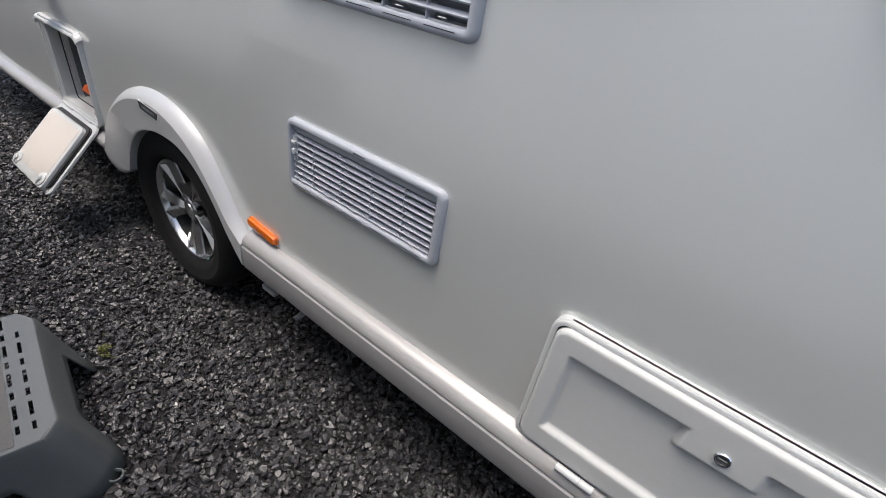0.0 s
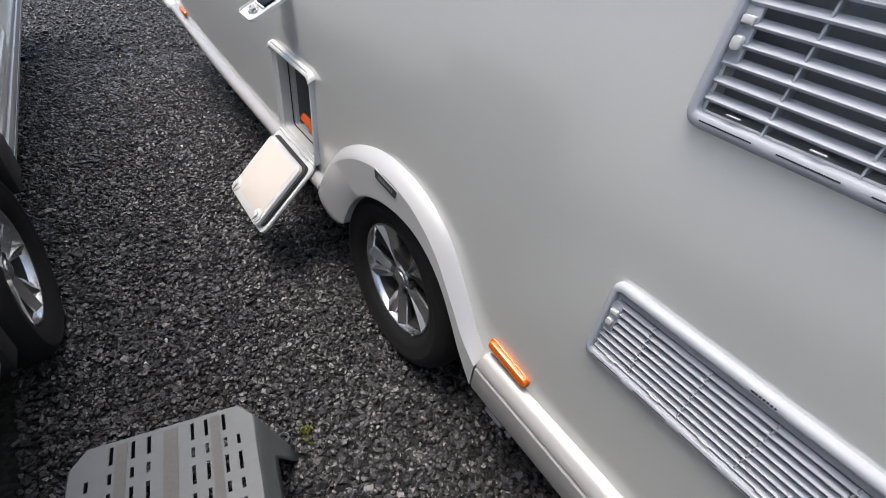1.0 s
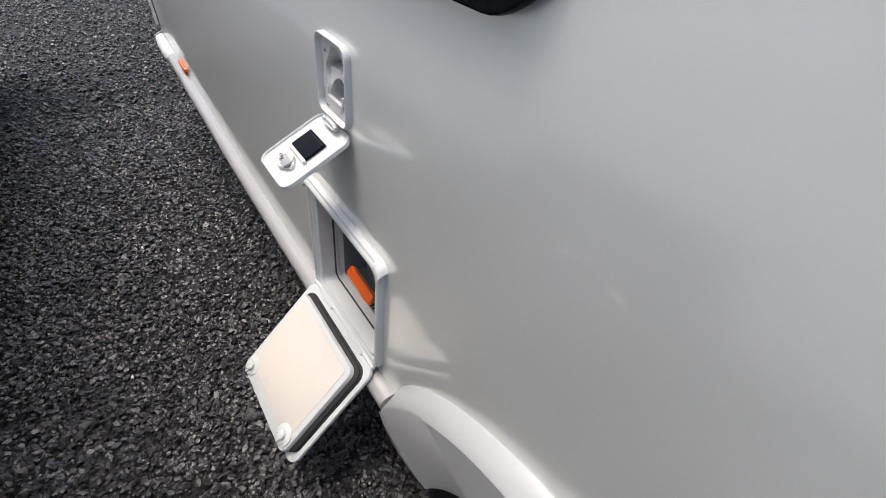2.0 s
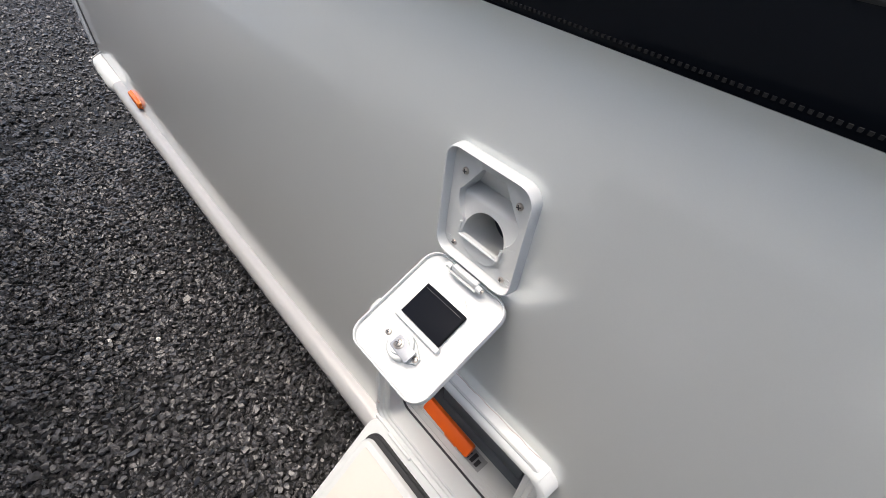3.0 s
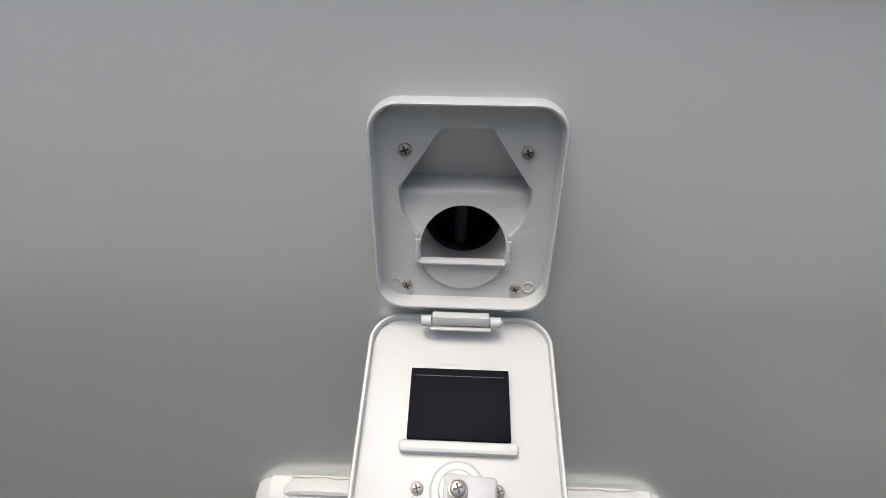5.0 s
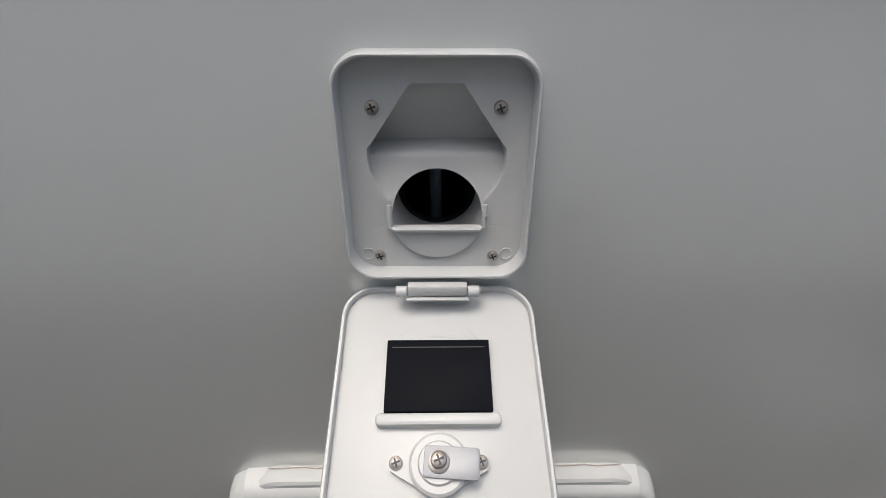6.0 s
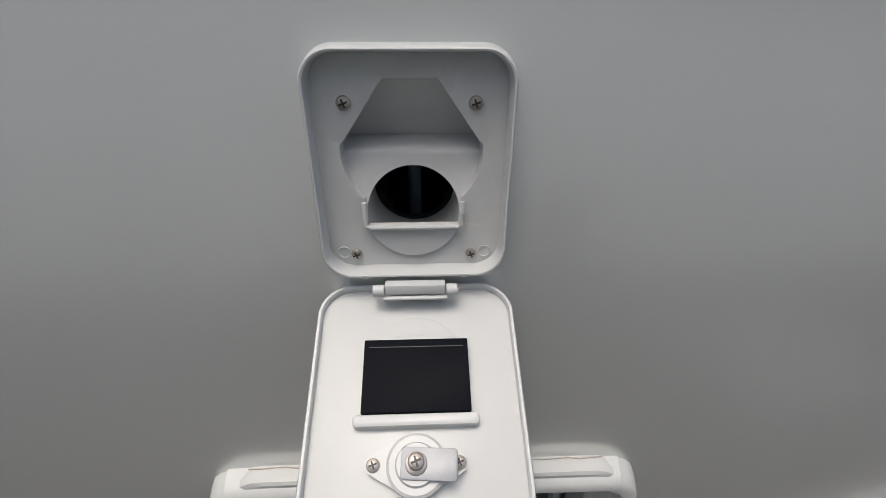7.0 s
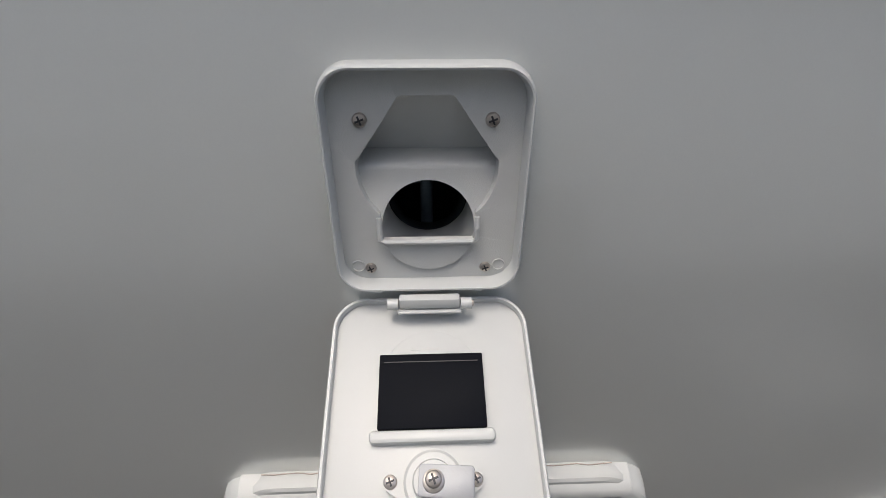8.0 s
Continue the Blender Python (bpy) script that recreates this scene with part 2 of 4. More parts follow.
def screw(name, centre, normal, r, parent, label="", mat=None):
    """A domed cross-head screw."""
    turn = Vector(normal).to_track_quat("Y", "Z").to_matrix().to_4x4()
    m = Matrix.Translation(centre) @ turn @ Matrix.Rotation(radians(20), 4, "Y")
    bm = lathe([(r, 0), (r, r * 0.25), (r * 0.85, r * 0.5), (r * 0.45, r * 0.66), (r * 0.02, r * 0.7)], m, 16)
    head = part(name, bm, mat or M_STEEL, parent, label)
    return head, m


def cross_slot(name, m, r, parent):
    bm = bmesh.new()
    for a, b in ((0.62, 0.13), (0.13, 0.62)):
        piece = box(-r * a, r * a, r * 0.35, r * 0.735, -r * b, r * b)
        piece.transform(m)
        me = bpy.data.meshes.new("tmp")
        piece.to_mesh(me)
        piece.free()
        bm.from_mesh(me)
        bpy.data.meshes.remove(me)
    return part(name, bm, M_INK, parent, smooth=0)


def join(*pieces):
    bm = bmesh.new()
    for piece in pieces:
        me = bpy.data.meshes.new("tmp")
        piece.to_mesh(me)
        piece.free()
        bm.from_mesh(me)
        bpy.data.meshes.remove(me)
    return bm


# ---- ground ----
bm = bmesh.new()
bmesh.ops.create_grid(bm, x_segments=24, y_segments=24, size=90)
for v in bm.verts:
    v.co.z = -0.010
ground = tagged(part("ground", bm, M_GROUND, smooth=0, recalc=False), "packed bed of dark grey crushed slate gravel, blackened for shade between stones", "gravel", kind="structure")

# ---- caravan body ----
caravan = thing("caravan", (1.0, 1.1, 0), "silver-grey touring caravan with white mouldings parked on gravel", "caravan")
X_REAR, ROOF = 4.3, 2.58
HATCH = (0.045, 0.368, 0.507, 0.832)
INLET = (0.142, 0.252, 1.092, 1.233)
LOW_VENT = (1.702, 2.158, 0.787, 0.932)
TOP_VENT = (1.687, 2.163, 1.248, 1.420)
WINDOWS = [(-0.50, 0.699, 1.383, 1.96), (2.64, 3.62, 1.383, 1.96)]


def nose_x(z):
    """The front edge of the side wall at a height."""
    if z < 1.1:
        return -2.28 - 0.30 * (1 - ((1.1 - z) / 0.66) ** 1.6)
    return -2.58 + 0.42 * ((z - 1.1) / 1.48) ** 2


def rise(x):
    """How far the front skirt rail climbs towards the nose."""
    return 0.068 * max(0.0, (-0.8 - x) / 1.5) ** 1.2


def sag(x):
    """How far the rear skirt drops towards the tail."""
    return 0.010 * max(0.0, x - 1.6)


def wall_place(u, v, d):
    x = nose_x(v) if u < -2.9 else u
    return (x, d, v + rise(x) if v < 0.46 else v)


holes = [(HATCH[0] - 0.006, HATCH[1] + 0.006, HATCH[2] - 0.006, HATCH[3] + 0.006), INLET, LOW_VENT, TOP_VENT, (0.70, 1.27, 0.40, 0.64), (0.66, 1.35, 0.40, 0.52)] + [(a + 0.05, b - 0.05, c + 0.05, d - 0.05) for a, b, c, d in WINDOWS]
us = [-3.0, -2.0, -1.6, -1.2, X_REAR] + [v for h in holes for v in h[:2]]
vs = [0.44 + k * (ROOF - 0.44) / 26 for k in range(27)] + [v for h in holes for v in h[2:]]
vs = [v for v in vs if v >= 0.44]
part("side_panel", sheet(us, vs, holes, wall_place, 0.03), M_PANEL, caravan, "glossy silver-grey painted side wall", smooth=20)

WIDE = 2.25
bm = bmesh.new()
rim = [(nose_x(0.44 + k * (ROOF - 0.44) / 20), 0.44 + k * (ROOF - 0.44) / 20) for k in range(21)]
rim += [(-1.4, ROOF + 0.05), (1.0, ROOF + 0.07), (3.6, ROOF + 0.05), (X_REAR, ROOF), (X_REAR, 0.44)]
loft(bm, [[(x, 0.031, z) for x, z in rim], [(x, WIDE, z) for x, z in rim]], close=False, cap1=True)
part("outer_shell", bm, M_PANEL, caravan, "front, roof, rear and far side", smooth=30)
part("floor_pan", box(-2.15, X_REAR - 0.02, 0.032, WIDE - 0.02, 0.40, 0.436), M_CHASSIS, caravan, "dark underside floor")
for y in (0.42, 1.75):
    part("chassis_beam", box(-2.1, 4.0, y, y + 0.04, 0.25, 0.398, 0.004), M_GALV, caravan, "galvanised chassis beam")
part("axle", pipe([(0.971, 0.17, 0.336), (0.971, 2.05, 0.336)], 0.03), M_CHASSIS, caravan)

# front edge trim, following the nose
line = [(nose_x(z) - 0.004, -0.006, z) for z in [0.575 + 0.1 * k for k in range(20)]]
part("edge_trim", pipe(line, 0.014), M_ZINC, caravan, "grey aluminium awning rail along the front edge")
part("edge_trim", pipe([(x + 0.028, y + 0.004, z) for x, y, z in line], 0.004, 6), M_INK, caravan, "dark sealing strip")


def rail(x0, x1, profile, name, label):
    n = max(2, int((x1 - x0) / 0.25))
    bm = bmesh.new()
    loft(bm, [[(x0 + (x1 - x0) * k / n, y, z + rise(x0 + (x1 - x0) * k / n) - sag(x0 + (x1 - x0) * k / n)) for y, z in profile] for k in range(n + 1)], cap0=True, cap1=True)
    return part(name, bm, M_RAIL, caravan, label, smooth=30)


REAR_UPPER = [(0.0, 0.502), (-0.012, 0.500), (-0.026, 0.493), (-0.036, 0.484), (-0.041, 0.474), (-0.042, 0.464), (-0.03, 0.462), (0.0, 0.462)]
REAR_LOWER = [(-0.002, 0.4585), (-0.040, 0.4585), (-0.045, 0.454), (-0.046, 0.43), (-0.044, 0.38), (-0.040, 0.368), (-0.03, 0.366), (-0.002, 0.366)]
FRONT = [(0.0, 0.475), (-0.010, 0.4745), (-0.022, 0.472), (-0.032, 0.465), (-0.039, 0.455), (-0.042, 0.444), (-0.041, 0.432), (-0.036, 0.421),
         (-0.026, 0.412), (-0.012, 0.407), (0.0, 0.406)]
rail(1.462, X_REAR, REAR_UPPER, "skirt_rail", "white rounded skirt rail")
rail(1.462, X_REAR, REAR_LOWER, "skirt_panel", "lower white skirt panel below a dark joint line")
FRONT = [(y, 0.404 + (z - 0.406) * 0.88) for y, z in FRONT]
rail(-2.10, 0.468, FRONT, "skirt_rail", "white rounded skirt rail")
bm = bmesh.new()
grow = [(y * 1.22 - 0.002, 0.434 + (z - 0.434) * 1.3) for y, z in FRONT]
loft(bm, [[(x, y, z + rise(x)) for y, z in shape] for x, shape in ((-2.34, FRONT), (-2.33, grow), (-2.12, grow), (-2.06, grow), (-2.03, FRONT))], cap0=True, cap1=True)
part("rail_end_cap", bm, M_WHITE, caravan, "white end cap of the skirt rail")
part("rail_end_clip", pipe([(-2.27, -0.002, 0.575), (-2.27, -0.05, 0.55), (-2.27, -0.057, 0.52), (-2.27, -0.045, 0.48)], 0.004, 6), M_STICK, caravan)
# small dark lamp bracket and pale drain pipe below the skirt
part("under_bracket", box(1.505, 1.572, -0.012, 0.012, 0.288, 0.308, 0.004), M_STICK, caravan, "small grey bracket below the skirt")
part("under_bracket_arm", box(1.49, 1.59, 0.012, 0.06, 0.270, 0.40, 0.003), M_TYRE, caravan)
part("drain_pipe", pipe([(1.56, 0.30, 0.20), (1.55, 0.16, 0.13), (1.54, 0.09, 0.10)], 0.012), M_STICK, caravan, "short pale drain pipe")

# ---- wheel arch moulding ----
N_ARCH = 60
outer = spline([(0.462, 0, 0.440), (0.50, 0, 0.545), (0.57, 0, 0.635), (0.66, 0, 0.708), (0.78, 0, 0.768), (0.91, 0, 0.803), (1.04, 0, 0.804),
                (1.15, 0, 0.777), (1.25, 0, 0.716), (1.345, 0, 0.603), (1.40, 0, 0.527), (1.455, 0, 0.470)], N_ARCH)
band = spline([(0.470, 0, 0.425), (0.525, 0, 0.520), (0.60, 0, 0.610), (0.69, 0, 0.680), (0.79, 0, 0.733), (0.91, 0, 0.766), (1.03, 0, 0.768),
               (1.14, 0, 0.740), (1.24, 0, 0.680), (1.335, 0, 0.575), (1.39, 0, 0.508), (1.455, 0, 0.458)], N_ARCH)
inner = spline([(0.690, 0, 0.415), (0.711, 0, 0.462), (0.745, 0, 0.522), (0.792, 0, 0.580), (0.86, 0, 0.632), (0.95, 0, 0.668), (1.04, 0, 0.683),
                (1.14, 0, 0.678), (1.22, 0, 0.645), (1.285, 0, 0.592), (1.345, 0, 0.515), (1.39, 0, 0.45), (1.455, 0, 0.375)], N_ARCH)


outer = [a.lerp(b, 0.12) for a, b in zip(outer, band)]


def swap_depth(pts, y):
    return [(p.x, y, p.z) for p in pts]


mid = [a.lerp(b, 0.45) for a, b in zip(outer, band)]
low = [a.lerp(b, 0.5) for a, b in zip(band, inner)]
bm = bmesh.new()
loft(bm, [swap_depth(outer, 0.004), swap_depth(outer, -0.003), swap_depth([a.lerp(b, 0.12) for a, b in zip(outer, band)], -0.010),
          swap_depth(mid, -0.026), swap_depth([a.lerp(b, 0.94) for a, b in zip(outer, band)], -0.0405), swap_depth([a.lerp(b, 0.03) for a, b in zip(band, inner)], -0.0435),
          swap_depth(low, -0.0445), swap_depth([a.lerp(b, 0.96) for a, b in zip(band, inner)], -0.0455),
          swap_depth(inner, -0.043), swap_depth(inner, 0.01), swap_depth([a.lerp(b, 1.06) for a, b in zip(band, inner)], 0.10)], close=False)
part("wheel_arch", bm, M_ARCH, caravan, "satin silver-white wheel arch moulding", smooth=24)
# rounded foot of the arch, closing it below the front rail
foot_top = [(0.470 + 0.220 * k / 8, 0.425 - 0.010 * k / 8) for k in range(9)]
foot_low = [(p.x, p.z) for p in spline([(0.472, 0, 0.418), (0.488, 0, 0.391), (0.528, 0, 0.372), (0.578, 0, 0.369), (0.625, 0, 0.379), (0.664, 0, 0.398), (0.689, 0, 0.4145)], 8)]
bm = bmesh.new()
loft(bm, [[(x, -0.0440, z) for x, z in foot_top], [((x + u) / 2, -0.0455, (z + w) / 2) for (x, z), (u, w) in zip(foot_top, foot_low)], [(x, -0.0440, z) for x, z in foot_low],
          [(x + 0.001, -0.0405, z - 0.003) for x, z in foot_low], [(x + 0.002, 0.030, z - 0.002) for x, z in foot_low]], close=False)
part("arch_foot", bm, M_ARCH, caravan, "rounded front foot of the wheel arch", smooth=50)
# badge slot in the arch
slot_m = Matrix.Translation((0.985, -0.0425, 0.748)) @ Matrix.Rotation(radians(4), 4, "Y") @ Matrix.Rotation(radians(-6), 4, "X")


def skewed(x0, x1, z0, z1, lean):
    return [(x1, z0), (x1 - lean * 0.3, z1), (x0 + lean, z1), (x0, z0)]


def slot_prism(grow, y0, y1):
    bm = bmesh.new()
    pts = skewed(-0.056 - grow, 0.056 + grow, -0.012 - grow, 0.012 + grow, -0.012)
    loft(bm, [on_side(pts, y0), on_side(pts, y1)], cap0=True, cap1=True)
    bm.transform(slot_m)
    return bm


badge = part("arch_badge", slot_prism(0.003, 0.004, -0.0035), M_WHITE, caravan, "white-edged dark badge insert", smooth=0)
part("badge_insert", slot_prism(0.0, -0.002, -0.0045), M_DARK, badge, smooth=0)
for k in range(9):
    bar = box(-0.040 + k * 0.009, -0.035 + k * 0.009, -0.0055, -0.0040, -0.004, 0.004)
    bar.transform(slot_m)
    part("print_bar", bar, M_MOULD, badge, smooth=0)
# arch liner
bm = bmesh.new()
liner = [(0.66, 0.42), (0.69, 0.55), (0.77, 0.65), (0.90, 0.71), (1.03, 0.72), (1.17, 0.69), (1.29, 0.61), (1.36, 0.50), (1.38, 0.42)]
loft(bm, [[(x, 0.031, z) for x, z in liner], [(x, 0.40, z) for x, z in liner]], close=False, cap1=True)
part("arch_liner", bm, M_DARK, caravan, "black wheel-arch liner")


# ---- wheels ----
def wheel(owner, cx, cy, cz, side, radius=0.322, rim_r=0.205, turn=0.0):
    """A wheel whose outer face looks along side * -y."""
    m = Matrix.Translation((cx, cy, cz)) @ (Matrix.Identity(4) if side > 0 else Matrix.Rotation(math.pi, 4, "Z")) @ Matrix.Rotation(turn, 4, "Y")
    R = radius
    hub = part("wheel", lathe([(0.002, 0.05), (0.06, 0.05), (0.06, 0.10), (0.16, 0.11), (0.165, 0.14), (0.002, 0.14)], m, 32), M_CHASSIS, owner, "alloy wheel with black tyre")
    prof = [(rim_r - 0.004, 0.006), (rim_r + 0.006, -0.008), (rim_r + 0.02, -0.024), (rim_r + 0.045, -0.034), (rim_r + 0.07, -0.037), (rim_r + 0.072, -0.0385),
            (rim_r + 0.082, -0.0385), (R - 0.03, -0.032), (R - 0.018, -0.024), (R - 0.006, -0.006), (R, 0.012), (R, 0.045), (R - 0.008, 0.046), (R - 0.008, 0.054), (R, 0.055),
            (R, 0.10), (R - 0.008, 0.101), (R - 0.008, 0.109), (R, 0.11), (R - 0.006, 0.14), (R - 0.03, 0.165), (rim_r + 0.03, 0.165), (rim_r, 0.15)]
    part("tyre", lathe(prof, m, 72), M_TYRE, hub, "black rubber tyre")
    part("rim", lathe([(rim_r - 0.006, 0.012), (rim_r + 0.002, -0.004), (rim_r - 0.002, -0.009), (rim_r - 0.008, -0.007), (rim_r - 0.014, 0.004), (rim_r - 0.017, 0.016)], m, 72), M_ALLOY, hub, "grey alloy rim edge")
    part("rim_barrel", lathe([(rim_r - 0.017, 0.016), (rim_r - 0.026, 0.05), (rim_r - 0.034, 0.13)], m, 60), M_CHASSIS, hub, "dark inside of the rim")
    for k in range(10):
        pair, arm = divmod(k, 2)
        a = 2 * math.pi * (pair / 5) + (-0.20 if arm == 0 else 0.23)
        bm = bmesh.new()
        rings = []
        for i in range(7):
            f = i / 6
            r = 0.034 + f * (rim_r - 0.040)
            w = 0.0125 + 0.0150 * f + 0.003 * math.sin(math.pi * f)
            ang = a + (0.16 if arm == 0 else -0.10) * (1 - f) ** 1.4
            d = 0.020 - 0.020 * f ** 1.3
            c, s = math.cos(ang), math.sin(ang)
            crest = 0.35 * w * (1 if arm == 0 else -1)

            def at(off, deep):
                return (r * c - off * s, deep, r * s + off * c)
            rings.append([at(-w, d + 0.012), at(-w * 0.92, d + 0.006), at(crest, d - 0.008), at(w * 0.92, d + 0.006), at(w, d + 0.012), at(w * 0.7, d + 0.035), at(-w * 0.7, d + 0.035)])
        loft(bm, rings, cap0=True, cap1=True)
        bm.transform(m)
        part("spoke", bm, M_CUT if k % 2 == 0 else M_ALLOY, hub, smooth=20)
    part("hub_cap", lathe([(0.046, 0.04), (0.045, 0.018), (0.040, 0.012), (0.029, 0.011), (0.027, 0.007), (0.018, 0.004), (0.002, 0.003)], m, 32), M_ALLOY, hub, "grey hub cap")
    for k in range(5):
        a = 2 * math.pi * (k / 5 + 0.06)
        bolt = Matrix.Translation(m @ Vector((0.056 * math.cos(a), 0.02, 0.056 * math.sin(a)))) @ m.to_3x3().to_4x4()
        part("wheel_bolt", lathe([(0.010, 0.02), (0.010, -0.004), (0.007, -0.006), (0.001, -0.006)], bolt, 6), M_CHASSIS, hub)
    return hub


wheel(caravan, 0.971, 0.022, 0.336, 1, radius=0.334, rim_r=0.208, turn=0.35)
part("paint_dab", slab(1.098, 1.104, 0.173, 0.177, 0.0015, 0.025, 0.008, 0.001), M_TEAL, caravan, "small teal paint dab on the rim")


# ---- louvred vents ----
def vent(x0, x1, z0, z1, lips, slats, big):
    f = 0.020
    frame_part = part("vent", ring_frame((x0, x1, z0 - 0.004, z1), (x0 + f * 0.7, x1 - f * 1.1, z0 + f * 0.8, z1 - f * 0.9), 0.022, 0.008,
                                         [(0, 0.0), (0, -0.005), (0.08, -0.010), (0.3, -0.0135), (0.52, -0.0145), (0.82, -0.0140), (0.95, -0.012), (1, -0.006), (1, 0.026)]),
                      M_VENT, caravan, "pale grey louvred ventilation grille")
    ix0, ix1, iz0, iz1 = x0 + f * 0.7, x1 - f * 1.1, z0 + f * 0.8, z1 - f * 0.9
    part("vent_backing", box(ix0 - 0.006, ix1 + 0.006, 0.03, 0.07, iz0 - 0.006, iz1 + 0.006), M_BACK, frame_part, "slate-grey backing behind the slats")
    top = iz1 - (0.018 if not big else 0.003)
    pitch = (top - iz0) / (slats + 1 if big else slats)
    tilt = Matrix.Rotation(radians(28), 4, "X")
    for k in range(slats):
        zc = iz0 + pitch * (k + (0.95 if big else 0.42))
        half = 0.0075 if big else 0.0054
        piece = box(ix0, ix1, -half, half, -0.0020, 0.0020, 0.0008)
        piece.transform(Matrix.Translation((0, -0.001, zc)) @ tilt)
        part("slat", piece, M_VENT, frame_part, smooth=0)
    part("top_slat", box(ix0, ix1, -0.004, 0.012, top + 0.001, iz1, 0.001), M_VENT, frame_part)
    for k in range(4):
        x = ix0 + (ix1 - ix0) * (0.165 + 0.215 * k)
        part("post", box(x - 0.0013, x + 0.0013, -0.0050, 0.02, iz0, top), M_VENT, frame_part)
    for k in range(5):
        x = ix0 + (ix1 - ix0) * (0.09 + 0.2 * k)
        part("drip_tab", box(x - 0.009, x + 0.009, -0.0105, -0.0075, iz0 + pitch * 0.40, iz0 + pitch * 0.40 + 0.0022, 0.001), M_WHITE, frame_part)
        part("drain_slit", box(x - 0.034, x + 0.034, -0.0149, -0.012, z0 + 0.0080, z0 + 0.0096), M_INK, frame_part)
    zl = iz0 + (iz1 - iz0) * (0.62 if not big else 0.55)
    part("latch_plate", slab(ix0 - 0.002, ix0 + 0.018, zl - 0.034, zl + 0.030, 0.003, 0.0, -0.006, 0.001), M_VENT, frame_part)
    part("latch", slab(ix0 + 0.001, ix0 + 0.014, zl - 0.020, zl - 0.004, 0.005, -0.006, -0.013, 0.002), M_WHITE, frame_part, "small white latch")
    part("latch", slab(ix0 + 0.001, ix0 + 0.016, zl + 0.008, zl + 0.017, 0.002, -0.006, -0.013, 0.002), M_WHITE, frame_part)
    if lips:
        for k, w in enumerate((0.0065, 0.004, 0.004, 0.004, 0.004, 0.004, 0.0035)):
            x = (x0 + x1) / 2 - 0.008 + 0.0052 * k
            part("print_bar", box(x - w * 0.42, x + w * 0.42, -0.0147, -0.0138, z1 - 0.0120, z1 - 0.0084), M_INK, frame_part, smooth=0)
    return frame_part


vent(1.682, 2.184, 0.768, 0.952, True, 8, False)
vent(1.668, 2.188, 1.229, 1.439, False, 7, True)


# ---- amber side markers ----
def marker(cx, cz, tilt):
    m = Matrix.Translation((cx, 0, cz)) @ Matrix.Rotation(radians(tilt), 4, "Y")
    base = slab(-0.072, 0.072, -0.0165, 0.0165, 0.012, 0.002, -0.005, 0.001)
    base.transform(m)
    lamp = part("side_marker", base, M_AMBER, caravan, "amber plastic side marker lamp")
    lens = slab(-0.069, 0.069, -0.0140, 0.0140, 0.011, -0.005, -0.016, 0.006)
    lens.transform(m)
    part("lens", lens, M_AMBER, lamp)
    for x in (-0.018, 0.012):
        bm = lathe([(0.006, 0), (0.006, -0.0015), (0.001, -0.002)], m @ Matrix.Translation((x, -0.0158, 0.001)), 14)
        part("lens_boss", bm, M_RUST, lamp)


marker(1.528, 0.532, 6.0)
marker(-1.78, 0.528, 2.0)


# ---- windows ----
def window(name, x0, x1, z0, z1):
    pane = part(name, slab(x0, x1, z0, z1, 0.085, -0.012, -0.024, 0.004, 10), M_GLASS, caravan, "black tinted acrylic window with rubber seal")
    part("seal", ring_frame((x0 + 0.004, x1 - 0.004, z0 + 0.003, z1 - 0.003), (x0 + 0.05, x1 - 0.05, z0 + 0.05, z1 - 0.05), 0.082, 0.04,
                            [(0, 0.0), (0, -0.010), (0.1, -0.0119), (1, -0.0119), (1, 0.0)], 10), M_BLACK, pane, "black rubber seal")
    # ribs on the seal's lower edge
    ribs = []
    n = int((x1 - x0 - 0.2) / 0.0048)
    for k in range(n):
        x = x0 + 0.1 + 0.0048 * k
        ribs.append(box(x, x + 0.0024, -0.0252, -0.020, z0 + 0.0065, z0 + 0.0088))
    part("seal_ribs", join(*ribs), M_BEAD, pane, smooth=0)["kind"] = "stuff"
    part("inner_frame", ring_frame((x0 + 0.06, x1 - 0.06, z0 + 0.06, z1 - 0.06), (x0 + 0.10, x1 - 0.10, z0 + 0.10, z1 - 0.10), 0.05, 0.03,
                                   [(0, -0.0245), (0.05, -0.026), (0.95, -0.026), (1, -0.0245)], 8), M_BLACK, pane)


window("window", *WINDOWS[0])
window("window", *WINDOWS[1])

# ---- cassette locker door ----
DX0, DX1, DZ0, DZ1 = 2.468, 3.088, 0.486, 0.833
locker = part("locker_door", slab(DX0, DX1, DZ0, DZ1, 0.030, 0.0, -0.0130, 0.002), M_WHITE, caravan, "white moulded service locker door, closed")
part("locker_joint", slab(DX0 + 0.0108, DX1 - 0.0108, DZ0 + 0.0108, DZ1 - 0.0108, 0.0200, -0.0128, -0.0150, 0.0002), M_INK, locker, "thin dark joint")
part("locker_edge", ring_frame((DX0, DX1, DZ0, DZ1), (DX0 + 0.0112, DX1 - 0.0112, DZ0 + 0.0112, DZ1 - 0.0112), 0.030, 0.020,
                               [(0, -0.006), (0, -0.0165), (0.25, -0.0195), (0.5, -0.0205), (1, -0.0205), (1, -0.0125)], 8), M_WHITE, locker)


def in_recess(x, z):
    """Metres inside the sunken panel (minus: outside)."""
    d = min(x - 2.523, 3.035 - x, z - 0.560, 0.768 - z)
    notch = max(abs(x - 2.796) - 0.060, 0.720 - z)
    return min(d, notch)


